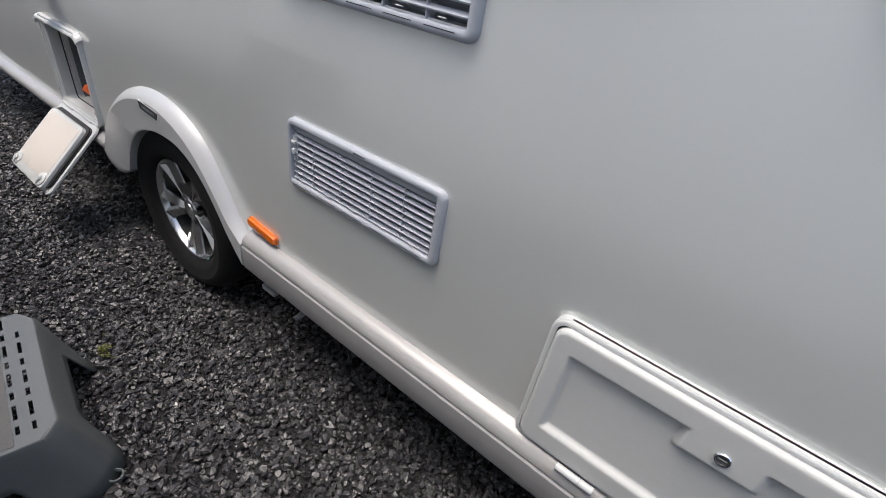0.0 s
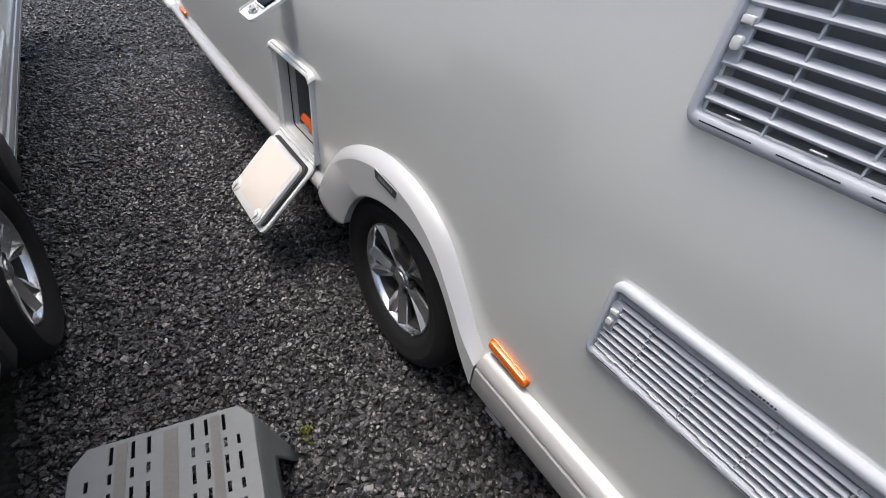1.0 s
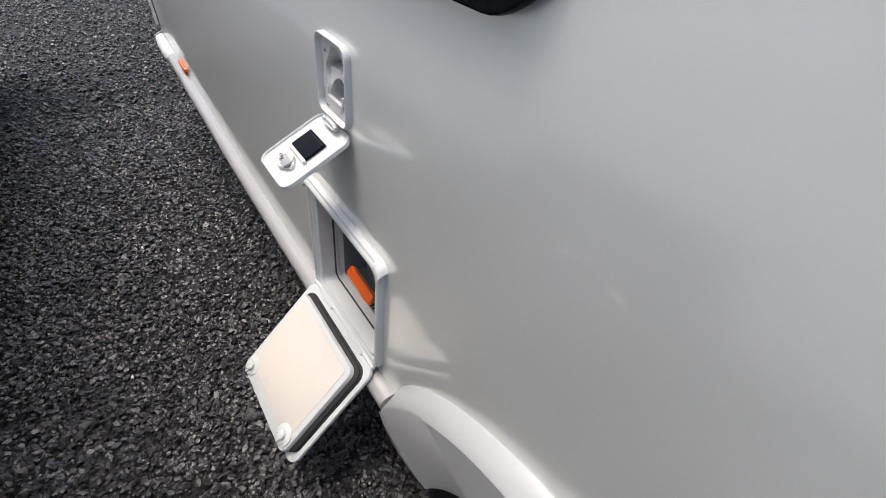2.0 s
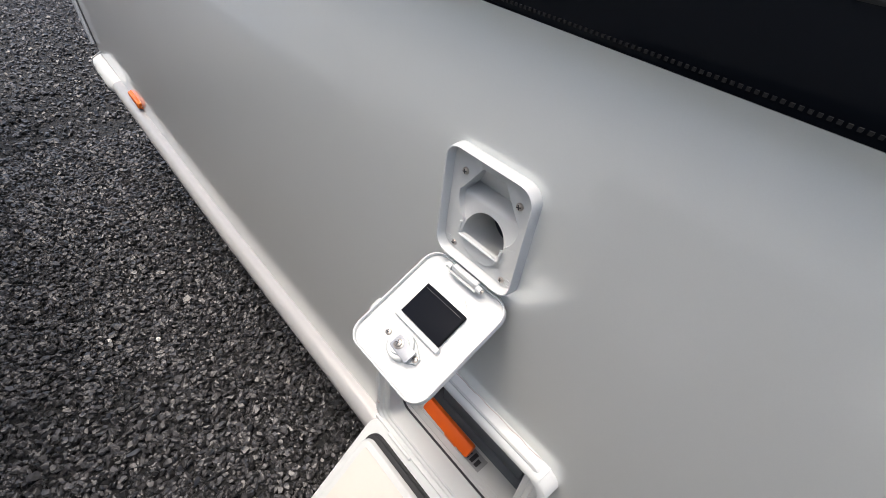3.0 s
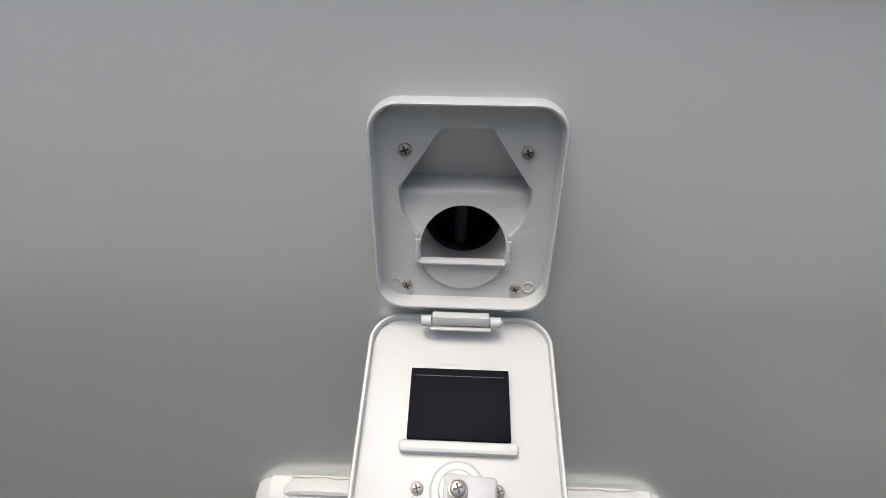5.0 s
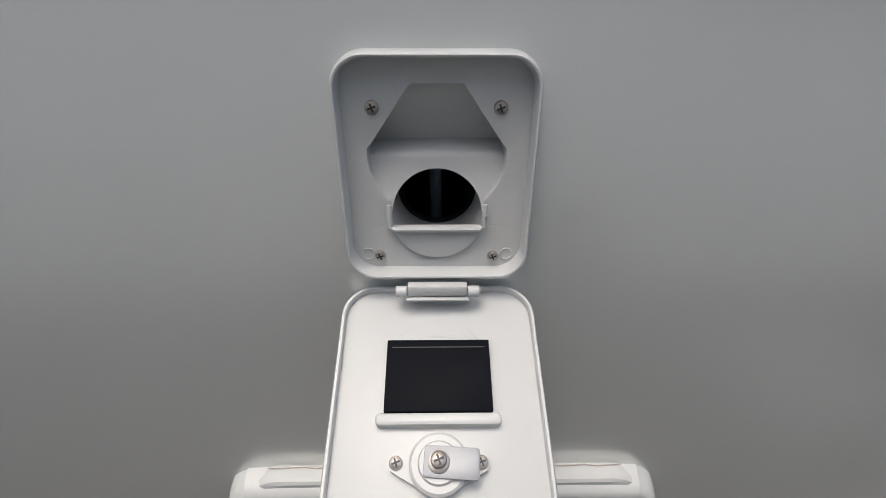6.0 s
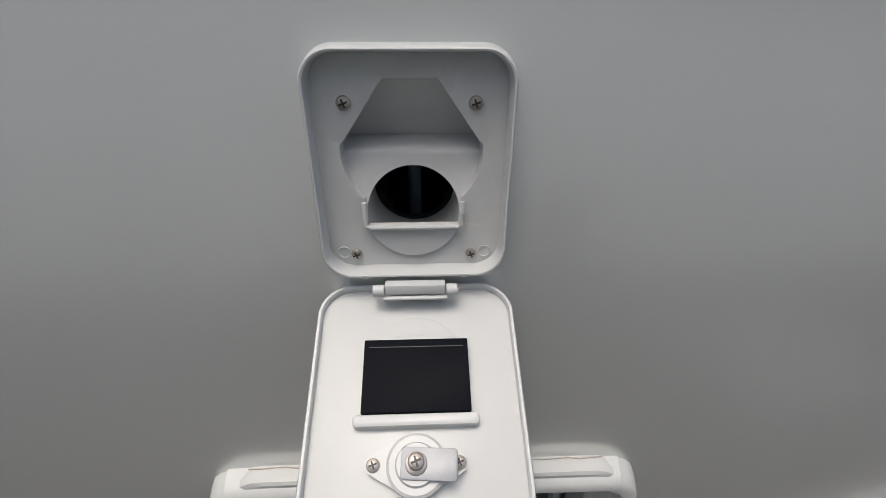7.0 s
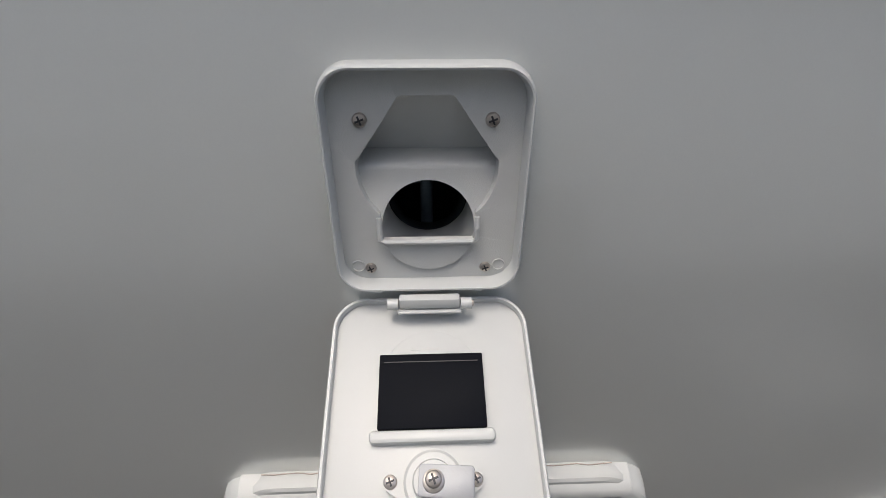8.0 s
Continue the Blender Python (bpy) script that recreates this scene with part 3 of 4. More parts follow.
bm = bmesh.new()
grid = {}
NX, NZ = 150, 84
SX0, SX1, SZ0, SZ1 = DX0 + 0.0120, DX1 - 0.0120, DZ0 + 0.0120, DZ1 - 0.0120
for i in range(NX + 1):
    for j in range(NZ + 1):
        x, z = SX0 + (SX1 - SX0) * i / NX, SZ0 + (SZ1 - SZ0) * j / NZ
        # round the corners of the sheet
        cx, cz = min(max(x, SX0 + 0.03), SX1 - 0.03), min(max(z, SZ0 + 0.03), SZ1 - 0.03)
        far = math.hypot(x - cx, z - cz)
        if far > 0.03:
            x, z = cx + (x - cx) * 0.03 / far, cz + (z - cz) * 0.03 / far
            far = 0.03
        edge = 0.03 - far if (x != cx or z != cz) else 0.03
        f = min(max((in_recess(x, z) + 0.004) / 0.014, 0), 1)
        f = f * f * (3 - 2 * f)
        e = min(max(edge / 0.010, 0), 1)
        y = -0.0205 - 0.0095 * math.sqrt(1 - (1 - e) ** 2) + 0.013 * f
        grid[i, j] = bm.verts.new((x, y, z))
for i in range(NX):
    for j in range(NZ):
        quad = (grid[i, j], grid[i + 1, j], grid[i + 1, j + 1], grid[i, j + 1])
        bm.faces.new(quad)
for e in [e for e in bm.edges if e.is_boundary]:
    a, b = e.verts
    q = [bm.verts.new((v.co.x, -0.0148, v.co.z)) for v in (b, a)]
    bm.faces.new((a, b, *q))
bmesh.ops.remove_doubles(bm, verts=bm.verts, dist=1e-5)
part("door_skin", bm, M_WHITE_TEX, locker, "pressed white door skin with sunken panel", smooth=60)
lock_m = Matrix.Translation((2.797, -0.030, 0.752))
part("lock_ring", lathe([(0.0135, 0.002), (0.0135, -0.003), (0.012, -0.005), (0.0095, -0.0045), (0.009, 0.0)], lock_m, 28), M_CUT, locker, "chrome lock ring")
part("lock_core", lathe([(0.0092, 0.0), (0.009, -0.002), (0.001, -0.0025)], lock_m, 24), M_INK, locker, "black lock barrel")
part("lock_slit", box(2.790, 2.804, -0.0332, -0.0318, 0.7510, 0.7530), M_STICK, locker, smooth=0)
for x0, x1 in ((2.585, 2.637), (2.6385, 2.667), (2.925, 2.977), (2.9785, 3.007)):
    part("locker_hinge", pipe([(x0, -0.037, 0.493), (x1, -0.037, 0.493)], 0.0085, 14), M_WHITE, locker, "white plastic hinge knuckle")

# ---- open service hatch with drop-down flap ----
hx0, hx1, hz0, hz1 = 0.008, 0.402, 0.480, 0.861
hatch = part("service_hatch", ring_frame((hx0, hx1, hz0, hz1), HATCH, 0.034, 0.022,
                                         [(0, 0.002), (0, -0.011), (0.06, -0.016), (0.16, -0.018), (0.34, -0.0175), (0.42, -0.013), (0.62, -0.0115), (0.70, -0.008), (0.92, -0.007), (1.0, -0.004), (1.0, 0.05)], 8),
             M_WHITE, caravan, "white plastic service hatch frame, open")
hood = bmesh.new()
top = [(0.002, hz1 - 0.016), (0.006, hz1 - 0.007), (0.020, hz1 + 0.002), (0.050, hz1 + 0.005), (0.360, hz1 + 0.005), (0.391, hz1 + 0.002), (0.404, hz1 - 0.007), (0.408, hz1 - 0.016)]
top = [(p.x, p.z) for p in spline([(x, 0, z) for x, z in top], 48)]
cxm = 0.206
top = [(x, z - 0.010) for x, z in top]
HOOD = [(1.045, 0.0, 0.003), (1.045, -0.006, 0.0015), (1.04, -0.017, -0.0035), (1.035, -0.0225, -0.0075), (1.025, -0.0245, -0.0115), (0.985, -0.0245, -0.0165), (0.972, -0.017, -0.0175)]
loft(hood, [[(cxm - 0.003 + (x - cxm) * wide, y, z + drop) for x, z in top] for wide, y, drop in HOOD], close=False)
part("hatch_hood", hood, M_WHITE, hatch, "white rain lip over the hatch", smooth=30)
bead = [(0.03 + 0.012 * k, -0.0030 - 0.0008 * math.sin(k * 1.9), hz1 + 0.0008 + 0.0004 * math.sin(k * 2.7)) for k in range(30)]
part("sealant_bead", pipe(bead, 0.0006, 6), M_SEALANT, hatch, "brown-stained sealant line above the hatch")
part("liner_ledge", ring_frame((HATCH[0], HATCH[1], HATCH[2], HATCH[3]), (HATCH[0] + 0.012, HATCH[1] - 0.010, HATCH[2] + 0.003, HATCH[3] - 0.012), 0.022, 0.016,
                               [(0, 0.050), (0.2, 0.046), (1, 0.046), (1, 0.060)], 8), M_WHITE, hatch, "white inner ledge")
part("gasket", ring_frame((HATCH[0] + 0.0005, HATCH[1] - 0.0005, HATCH[2] + 0.0005, HATCH[3] - 0.0005), (HATCH[0] + 0.004, HATCH[1] - 0.004, HATCH[2] + 0.0035, HATCH[3] - 0.004), 0.021, 0.018,
                          [(0, 0.034), (1, 0.034), (1, 0.038), (0, 0.038)], 8), M_INK, hatch, "dark joint line")
bx0, bx1, bz0, bz1 = HATCH[0] + 0.011, HATCH[1] - 0.009, HATCH[2] + 0.0025, HATCH[3] - 0.011
bm = bmesh.new()
loft(bm, [on_side(rounded(bx0, bx1, bz0, bz1, 0.016, 6), 0.059), on_side(rounded(bx0 + 0.01, bx1 - 0.004, bz0, bz1 - 0.02, 0.02, 6), 0.235)], cap1=True)
part("hatch_well", bm, M_MOULD, hatch, "slate-grey moulded hatch interior", smooth=30)
part("well_floor", box(bx0 + 0.004, bx1 - 0.004, 0.058, 0.100, 0.5035, 0.5115, 0.002), M_WHITE, hatch, "white ledge inside the hatch")
part("moulding_block", box(0.09, 0.335, 0.112, 0.22, 0.512, 0.60, 0.012), M_MOULD, hatch)
part("moulding_block", box(0.13, 0.33, 0.165, 0.225, 0.59, 0.70, 0.015), M_MOULD, hatch)
part("moulding_rib", box(0.14, 0.32, 0.150, 0.170, 0.640, 0.655, 0.005), M_DARK, hatch)
for k in range(3):
    arc_line = [(0.10 + 0.24 * f / 10, 0.118, 0.628 + 0.045 * k + 0.030 * math.sin(math.pi * f / 10)) for f in range(11)]
    part("moulding_rib", pipe(arc_line, 0.008, 10), M_DARK if k == 1 else M_MOULD, hatch, "curved rib of the hatch interior")
part("hook", pipe([(0.125, 0.16, 0.74), (0.125, 0.13, 0.745), (0.125, 0.12, 0.725), (0.125, 0.125, 0.71)], 0.005, 8), M_DARK, hatch)
grip = box(-0.070, 0.070, -0.009, 0.009, -0.0155, 0.0155, 0.005)
grip.transform(Matrix.Translation((0.168, 0.060, 0.560)) @ Matrix.Rotation(radians(3), 4, "Y") @ Matrix.Rotation(radians(-35), 4, "X"))
part("socket_cap", grip, M_ORANGE_PART, hatch, "bright orange plastic lever")
part("socket_cap_stem", box(0.160, 0.198, 0.058, 0.080, 0.511, 0.552, 0.004), M_ORANGE_PART, hatch)
part("sticker", box(0.202, 0.266, 0.060, 0.092, 0.5116, 0.5126), M_STICK, hatch, "small grey rating sticker", smooth=0)
for k in range(4):
    part("print_bar", box(0.209 + 0.013 * k, 0.218 + 0.013 * k, 0.065, 0.087 - 0.006 * (k % 2), 0.5126, 0.5132), M_INK, hatch, smooth=0)
for x, z in ((0.030, 0.842), (0.383, 0.842), (0.387, 0.545), (0.024, 0.545)):
    head, m = screw("frame_screw", (x, -0.0175, z), (0, -1, 0), 0.0042, hatch)

# the flap hangs open at 44 degrees below level
FH, FL, FA = Vector((0.2085, -0.020, 0.486)), 0.351, radians(45.5)
f_down, f_out = Vector((0, -math.cos(FA), -math.sin(FA))), Vector((0, -math.sin(FA), math.cos(FA)))
FLAP = Matrix(((1, 0, 0, FH.x), (0, f_out.y, f_down.y, FH.y), (0, f_out.z, f_down.z, FH.z), (0, 0, 0, 1)))


def flap_slab(x0, x1, s0, s1, r, n0, n1, edge):
    bm = slab(x0, x1, s0, s1, r, n0, n1, edge)
    bm.transform(FLAP)
    return bm


flap = part("flap", flap_slab(-0.192, 0.192, 0.0, FL, 0.030, -0.006, 0.004, 0.003), M_WHITE, hatch, "white hatch flap hanging open")
part("flap_seal", flap_slab(-0.170, 0.178, 0.020, FL - 0.022, 0.030, 0.004, 0.009, 0.001), M_BLACK, hatch, "black rubber seal of the flap")
part("flap_seal", flap_slab(-0.166, 0.174, 0.024, FL - 0.020, 0.028, 0.009, 0.015, 0.002), M_BLACK, hatch)
part("flap_liner", flap_slab(-0.168, 0.160, 0.036, FL - 0.008, 0.024, 0.004, 0.030, 0.008), M_WHITE, hatch, "raised white inner panel of the flap")
part("flap_board", flap_slab(-0.150, 0.142, 0.052, FL - 0.046, 0.008, 0.030, 0.0312, 0.0006), M_BEIGE, hatch, "beige insulating board")
for sx in (-1, 1):
    cm = FLAP @ Matrix.Translation((-0.004 + sx * 0.128, 0.031, FL - 0.046))
    part("catch_base", lathe([(0.030, -0.004), (0.030, 0.002), (0.027, 0.004), (0.001, 0.004)], cm, 28), M_WHITE, hatch)
    part("catch", lathe([(0.013, 0.003), (0.0125, 0.012), (0.010, 0.014), (0.001, 0.0145)], cm, 24), M_WHITE_TEX, hatch, "round white turn catch")
    tab = box(-0.005, 0.005, 0.004, 0.010, 0.0, 0.026, 0.002)
    tab.transform(cm)
    part("catch_tab", tab, M_WHITE, hatch)
    for dx, ds in ((-0.018, 0.014), (0.018, 0.014)):
        dot = lathe([(0.0022, 0.004), (0.001, 0.0052)], cm @ Matrix.Translation((dx, 0, ds)), 10)
        part("catch_rivet", dot, M_INK, hatch)
mark = lathe([(0.010, 0.0310), (0.0105, 0.0318), (0.0095, 0.0318)], FLAP @ Matrix.Translation((-0.05, 0, FL - 0.062)), 20)
part("mould_mark", mark, M_WHITE, hatch)
part("hinge_strip", box(0.02, 0.39, -0.024, -0.014, 0.480, 0.493, 0.003), M_WHITE, hatch, "white hinge strip")
for x0, x1 in ((0.075, 0.150), (0.262, 0.337)):
    part("hinge_pin", pipe([(x0, -0.0255, 0.4905), (x1, -0.0255, 0.4905)], 0.0045), M_WHITE, hatch)

# ---- filler inlet: housing, spout and open lid ----
XC, IZ0, IZ1, IW = 0.1970, 1.0855, 1.2390, 0.0646
inlet = part("inlet_box", ring_frame((XC - IW, XC + IW, IZ0, IZ1), (XC - IW + 0.0036, XC + IW - 0.0036, IZ0 + 0.0036, IZ1 - 0.0036), 0.021, 0.0180,
                                     [(-0.3, 0.0), (-0.25, -0.0025), (-0.05, -0.0105), (0.12, -0.0130), (0.35, -0.0140), (0.65, -0.0137), (0.8, -0.012), (1, -0.001), (1, 0.003)], 12),
             M_WHITE, caravan, "white plastic water inlet housing, open")
HOLE_Z, HOLE_R, CUT_Z = 1.1303, 0.0322, 1.1225
tray = rounded(XC - IW + 0.0026, XC + IW - 0.0026, IZ0 + 0.0026, IZ1 - 0.0026, 0.0186, 12)
SHIELD = [(0.0168, 1.2195), (-0.0168, 1.2195), (-0.0435, 1.1815), (-0.0462, 1.1790), (-0.0462, 1.1700), (-0.0448, 1.1620), (-0.0425, 1.1555), (-0.0390, 1.1490), (-0.0350, 1.1440), (-0.0328, 1.1420),
          (-0.0328, 1.0985), (0.0328, 1.0985), (0.0328, 1.1420), (0.0350, 1.1440), (0.0390, 1.1490), (0.0425, 1.1555), (0.0448, 1.1620), (0.0462, 1.1700), (0.0462, 1.1790), (0.0435, 1.1815)]


def ray_out(outline, ang):
    """How far a line from the spout's centre runs to an outline."""
    dx, dz = math.cos(ang), math.sin(ang)
    best = 1.0
    for (ax, az), (bx, bz) in zip(outline, outline[1:] + outline[:1]):
        ex, ez = bx - ax, bz - az
        den = dx * ez - dz * ex
        if abs(den) < 1e-12:
            continue
        t = (ax * ez - az * ex) / den
        s = (ax * dz - az * dx) / den
        if t > 0 and -1e-9 <= s <= 1 + 1e-9:
            best = min(best, t)
    return best


WELL_Z = [1.128, 1.140, 1.152, 1.162, 1.1700, 1.1722, 1.1736, 1.1748, 1.1766, 1.2195]
WELL_Y = [0.0, 0.0030, 0.0062, 0.0085, 0.0098, 0.0108, 0.0128, 0.0170, 0.0340, 0.0070]


def well_depth(z):
    """The well: a bulged front round the spout, a ledge on top of it, and a sloping roof."""
    return float(np.interp(z, WELL_Z, WELL_Y))


tray_local = [(x - XC, z - HOLE_Z) for x, z in tray]
shield_local = [(x, z - HOLE_Z) for x, z in SHIELD]
N_A, N_R = 320, 120
bm = bmesh.new()
rings = []
for k in range(N_A):
    a = 2 * math.pi * k / N_A
    c, s = math.cos(a), math.sin(a)
    rt = ray_out(tray_local, a)
    rs = max(ray_out(shield_local, a), HOLE_R + 0.0003) if s > -0.2 else HOLE_R + 0.0003
    rs = min(rs, rt - 0.002)
    row = []
    lip_y = well_depth(HOLE_Z + HOLE_R * s) if s > -0.2 else 0.0
    row.append((XC + HOLE_R * c, 0.058, HOLE_Z + HOLE_R * s))
    for i in range(N_R + 1):
        r = HOLE_R + (rs - HOLE_R) * i / N_R
        y = well_depth(HOLE_Z + r * s) if s > -0.2 else 0.0
        row.append((XC + r * c, y, HOLE_Z + r * s))
    row.append((XC + (rs + 0.0004) * c, 0.0, HOLE_Z + (rs + 0.0004) * s))
    row.append((XC + (rs + 0.0012) * c, -0.0004, HOLE_Z + (rs + 0.0012) * s))
    row.append((XC + (rt - 0.001) * c, -0.0004, HOLE_Z + (rt - 0.001) * s))
    row.append((XC + rt * c, 0.001, HOLE_Z + rt * s))
    rings.append(row)
loft(bm, [list(r) for r in zip(*rings)])
part("housing_tray", bm, M_WHITE_TEX, inlet, "white moulded tray with a wedge-shaped well", smooth=32)
# spout: the lower front plate and its lip
bm = bmesh.new()
a0 = math.asin((CUT_Z - HOLE_Z) / HOLE_R)
chord = [(XC + HOLE_R * math.cos(a), HOLE_Z + HOLE_R * math.sin(a)) for a in [a0 - (math.pi + 2 * a0) * k / 30 for k in range(31)]]
loft(bm, [on_side(chord, -0.0030), on_side(chord, 0.0016)], cap0=True, cap1=True)
part("spout_plate", bm, M_WHITE_TEX, inlet, smooth=40)
lip = [(XC - 0.0335, -0.0035, 1.1400), (XC - 0.0338, -0.0045, 1.1320), (XC - 0.0333, -0.0050, CUT_Z + 0.001), (XC - 0.030, -0.0050, CUT_Z - 0.0008),
       (XC, -0.0050, CUT_Z - 0.0008), (XC + 0.030, -0.0050, CUT_Z - 0.0008), (XC + 0.0333, -0.0050, CUT_Z + 0.001), (XC + 0.0338, -0.0045, 1.1320), (XC + 0.0335, -0.0035, 1.1400)]
part("spout_lip", pipe(lip, 0.0019, 8), M_WHITE, inlet)
bm = bmesh.new()
loft(bm, [[(XC + (HOLE_R - 0.0012) * math.cos(0.157 * k), y, HOLE_Z + dz + (HOLE_R - 0.0012) * math.sin(0.157 * k)) for k in range(40)]
          for y, dz in ((0.056, 0.0), (0.075, -0.004), (0.10, -0.016), (0.22, -0.085))], cap1=True)
part("spout_tube", bm, M_PIPE, inlet, "dark blue-black filler pipe running down")
# added bar: its pale colour stands for the highlight down the pipe
part("pipe_sheen", pipe([(XC - 0.001, 0.122, HOLE_Z - 0.058), (XC - 0.001, 0.100, HOLE_Z + 0.006)], 0.0060, 16), M_PIPE_SHEEN, inlet, "pale blue bar standing for the upright sheen inside the pipe")
for dx, z, r in ((-0.0412, 1.2058, 0.0046), (0.0408, 1.2055, 0.0046), (-0.0422, 1.0985, 0.0041), (0.0412, 1.0978, 0.0041)):
    head, m = screw("housing_screw", (XC + dx, -0.0004, z), (0, -1, 0), r, inlet)
    cross_slot("screw_slot", m, r, inlet)
for dx, z in ((-0.0510, 1.1000), (0.0510, 1.0995)):
    part("mould_ring", lathe([(0.0040, 0.0), (0.0042, -0.0008), (0.0046, -0.0008), (0.0048, 0.0)], Matrix.Translation((XC + dx, -0.0004, z)), 24), M_WHITE_TEX, inlet)

# lid, opened to 30 degrees below level
LH, LA, LL = Vector((XC + 0.0004, -0.0155, 1.0735)), radians(28), 0.155
l_down, l_out = Vector((0, -math.cos(LA), -math.sin(LA))), Vector((0, -math.sin(LA), math.cos(LA)))
LID = Matrix(((1, 0, 0, LH.x), (0, l_out.y, l_down.y, LH.y), (0, l_out.z, l_down.z, LH.z), (0, 0, 0, 1)))


def on_lid(bm):
    bm.transform(LID)
    return bm


LW = 0.0708
part("lid", on_lid(slab(-LW, LW, -0.010, LL, 0.024, -0.014, -0.010, 0.0015, 10)), M_WHITE, inlet, "white hinged lid hanging open")
part("lid_rim", on_lid(ring_frame((-LW, LW, -0.010, LL), (-LW + 0.0032, LW - 0.0032, -0.0068, LL - 0.0032), 0.024, 0.021,
                                  [(0, -0.011), (0, -0.0060), (0.25, -0.0047), (0.75, -0.0047), (1, -0.0060), (1, -0.0105)], 10)), M_WHITE, inlet)
PLANE = -0.010


def boss(profile, x, s, n=28):
    return on_lid(lathe([(r, PLANE + d) for r, d in profile], Matrix.Translation((x, 0, s)), n))


part("plug_disc", boss([(0.0345, 0.0), (0.034, 0.0016), (0.0325, 0.0022), (0.001, 0.0022)], 0.0, 0.050), M_WHITE, inlet, "round raised disc inside the lid")
part("plug_pad", on_lid(slab(-0.0355, 0.0355, 0.0350, 0.0842, 0.0008, PLANE + 0.002, PLANE + 0.008, 0.0006)), M_PAD, inlet, "black rectangular sealing pad")
part("pad_edge", on_lid(slab(-0.0322, 0.0322, 0.0402, 0.0409, 0.0002, PLANE + 0.0075, PLANE + 0.0082, 0.0001)), M_INK, inlet)
part("plug_ledge", on_lid(slab(-0.0405, 0.0405, 0.0845, 0.0925, 0.0028, PLANE, PLANE + 0.008, 0.0022)), M_WHITE, inlet, "white ledge below the pad")
part("lock_base", boss([(0.0185, 0.0), (0.0182, 0.009), (0.0165, 0.0105), (0.0128, 0.0105), (0.0118, 0.0130), (0.001, 0.0130)], 0.0, 0.1150), M_WHITE, inlet, "round white lock housing")
ear = bmesh.new()
ear_line = [(x, z + 0.003) for x, z in [(-0.030, 0.107), (-0.026, 0.1045), (-0.012, 0.097), (0.012, 0.097), (0.026, 0.1045), (0.030, 0.107), (0.030, 0.115), (0.026, 0.1175), (0.012, 0.125), (-0.012, 0.125), (-0.026, 0.1175), (-0.030, 0.115)]]
loft(ear, [on_side(ear_line, PLANE), on_side(ear_line, PLANE + 0.006)], cap0=True, cap1=True)
part("lock_flange", on_lid(ear), M_WHITE, inlet, smooth=20)
cam_piece = slab(-0.0090, 0.0245, -0.0092, 0.0088, 0.0022, PLANE + 0.013, PLANE + 0.0146, 0.0004)
cam_piece.transform(Matrix.Translation((0.0, 0, 0.1150)) @ Matrix.Rotation(radians(-4), 4, "Y"))
part("lock_cam", on_lid(cam_piece), M_ZINC, inlet, "zinc-plated lock tongue")
part("lock_washer", boss([(0.0066, 0.0144), (0.0066, 0.0152), (0.0060, 0.0156), (0.001, 0.0156)], 0.0, 0.1150), M_STEEL, inlet)
for x, r, d in ((-0.0262, 0.0042, 0.006), (0.0262, 0.0042, 0.006), (0.0, 0.0050, 0.0156)):
    head, m = screw("lid_screw", LID @ Vector((x, PLANE + d, 0.1142)), l_out, r, inlet, mat=M_STEEL)
    cross_slot("screw_slot", m, r, inlet)
for k in range(6):
    part("mould_mark", on_lid(box(-0.014 + 0.0035 * k, -0.0115 + 0.0035 * k, PLANE + 0.0018, PLANE + 0.0026, 0.0285, 0.0305)), M_WHITE_TEX, inlet, smooth=0)
# hinge
hz = IZ0 - 0.0065
part("hinge_bar", box(XC - 0.0218, XC + 0.0218, -0.0205, -0.0125, hz - 0.0040, hz + 0.0040, 0.0012), M_WHITE, inlet, "white hinge bar")
part("hinge_bar", box(XC - 0.0230, XC + 0.0230, -0.0232, -0.0195, hz - 0.0068, hz - 0.0052, 0.0006), M_WHITE, inlet)
for x0, x1 in ((-0.0302, -0.0224), (0.0224, 0.0302)):
    part("hinge_knuckle", pipe([(XC + x0, -0.0185, hz - 0.001), (XC + x1, -0.0185, hz - 0.001)], 0.0042, 14), M_WHITE, inlet)
part("hinge_pin", pipe([(XC + 0.030, -0.0185, hz - 0.001), (XC + 0.0318, -0.0185, hz - 0.001)], 0.0022, 10), M_STEEL, inlet)
for sx in (-1, 1):
    part("hinge_notch", box(XC + sx * 0.036 - 0.002, XC + sx * 0.036 + 0.002, -0.0145, -0.012, IZ0 + 0.0004, IZ0 + 0.0026), M_WHITE, inlet)

# ---- plastic step on the gravel ----
SA = radians(-11)
STEP_AT = Vector((1.201, -0.558, 0.0))
STEP = Matrix.Translation(STEP_AT) @ Matrix.Rotation(SA, 4, "Z") @ Matrix.Diagonal((1, -1, 1, 1))
step = thing("caravan_step", STEP @ Vector((0.22, 0.205, 0)), "grey moulded plastic caravan step with slotted tread", "step")
SH, SU0, SU1, SV = 0.27, -0.07, 0.43, 0.402
col_v = [0.038, 0.069, 0.111, 0.143, 0.240, 0.274, 0.320, 0.366]
slots = []
for c, v in enumerate(col_v):
    u, k = (-0.056, 0) if c not in (0, 7) else (0.015, 1)
    while u < SU1 - 0.06:
        length = 0.047 if k % 2 == 0 else 0.026
        slots.append((u, u + length, v - 0.0042, v + 0.0042))
        u += length + 0.022
        k += 1


def chamfered(u0, u1, v0, v1, c):
    return [(u0 + c * 1.4, v0), (u1 - c * 1.4, v0), (u1, v0 + c), (u1, v1 - c), (u1 - c * 1.4, v1), (u0 + c * 1.4, v1), (u0, v1 - c), (u0, v0 + c)]


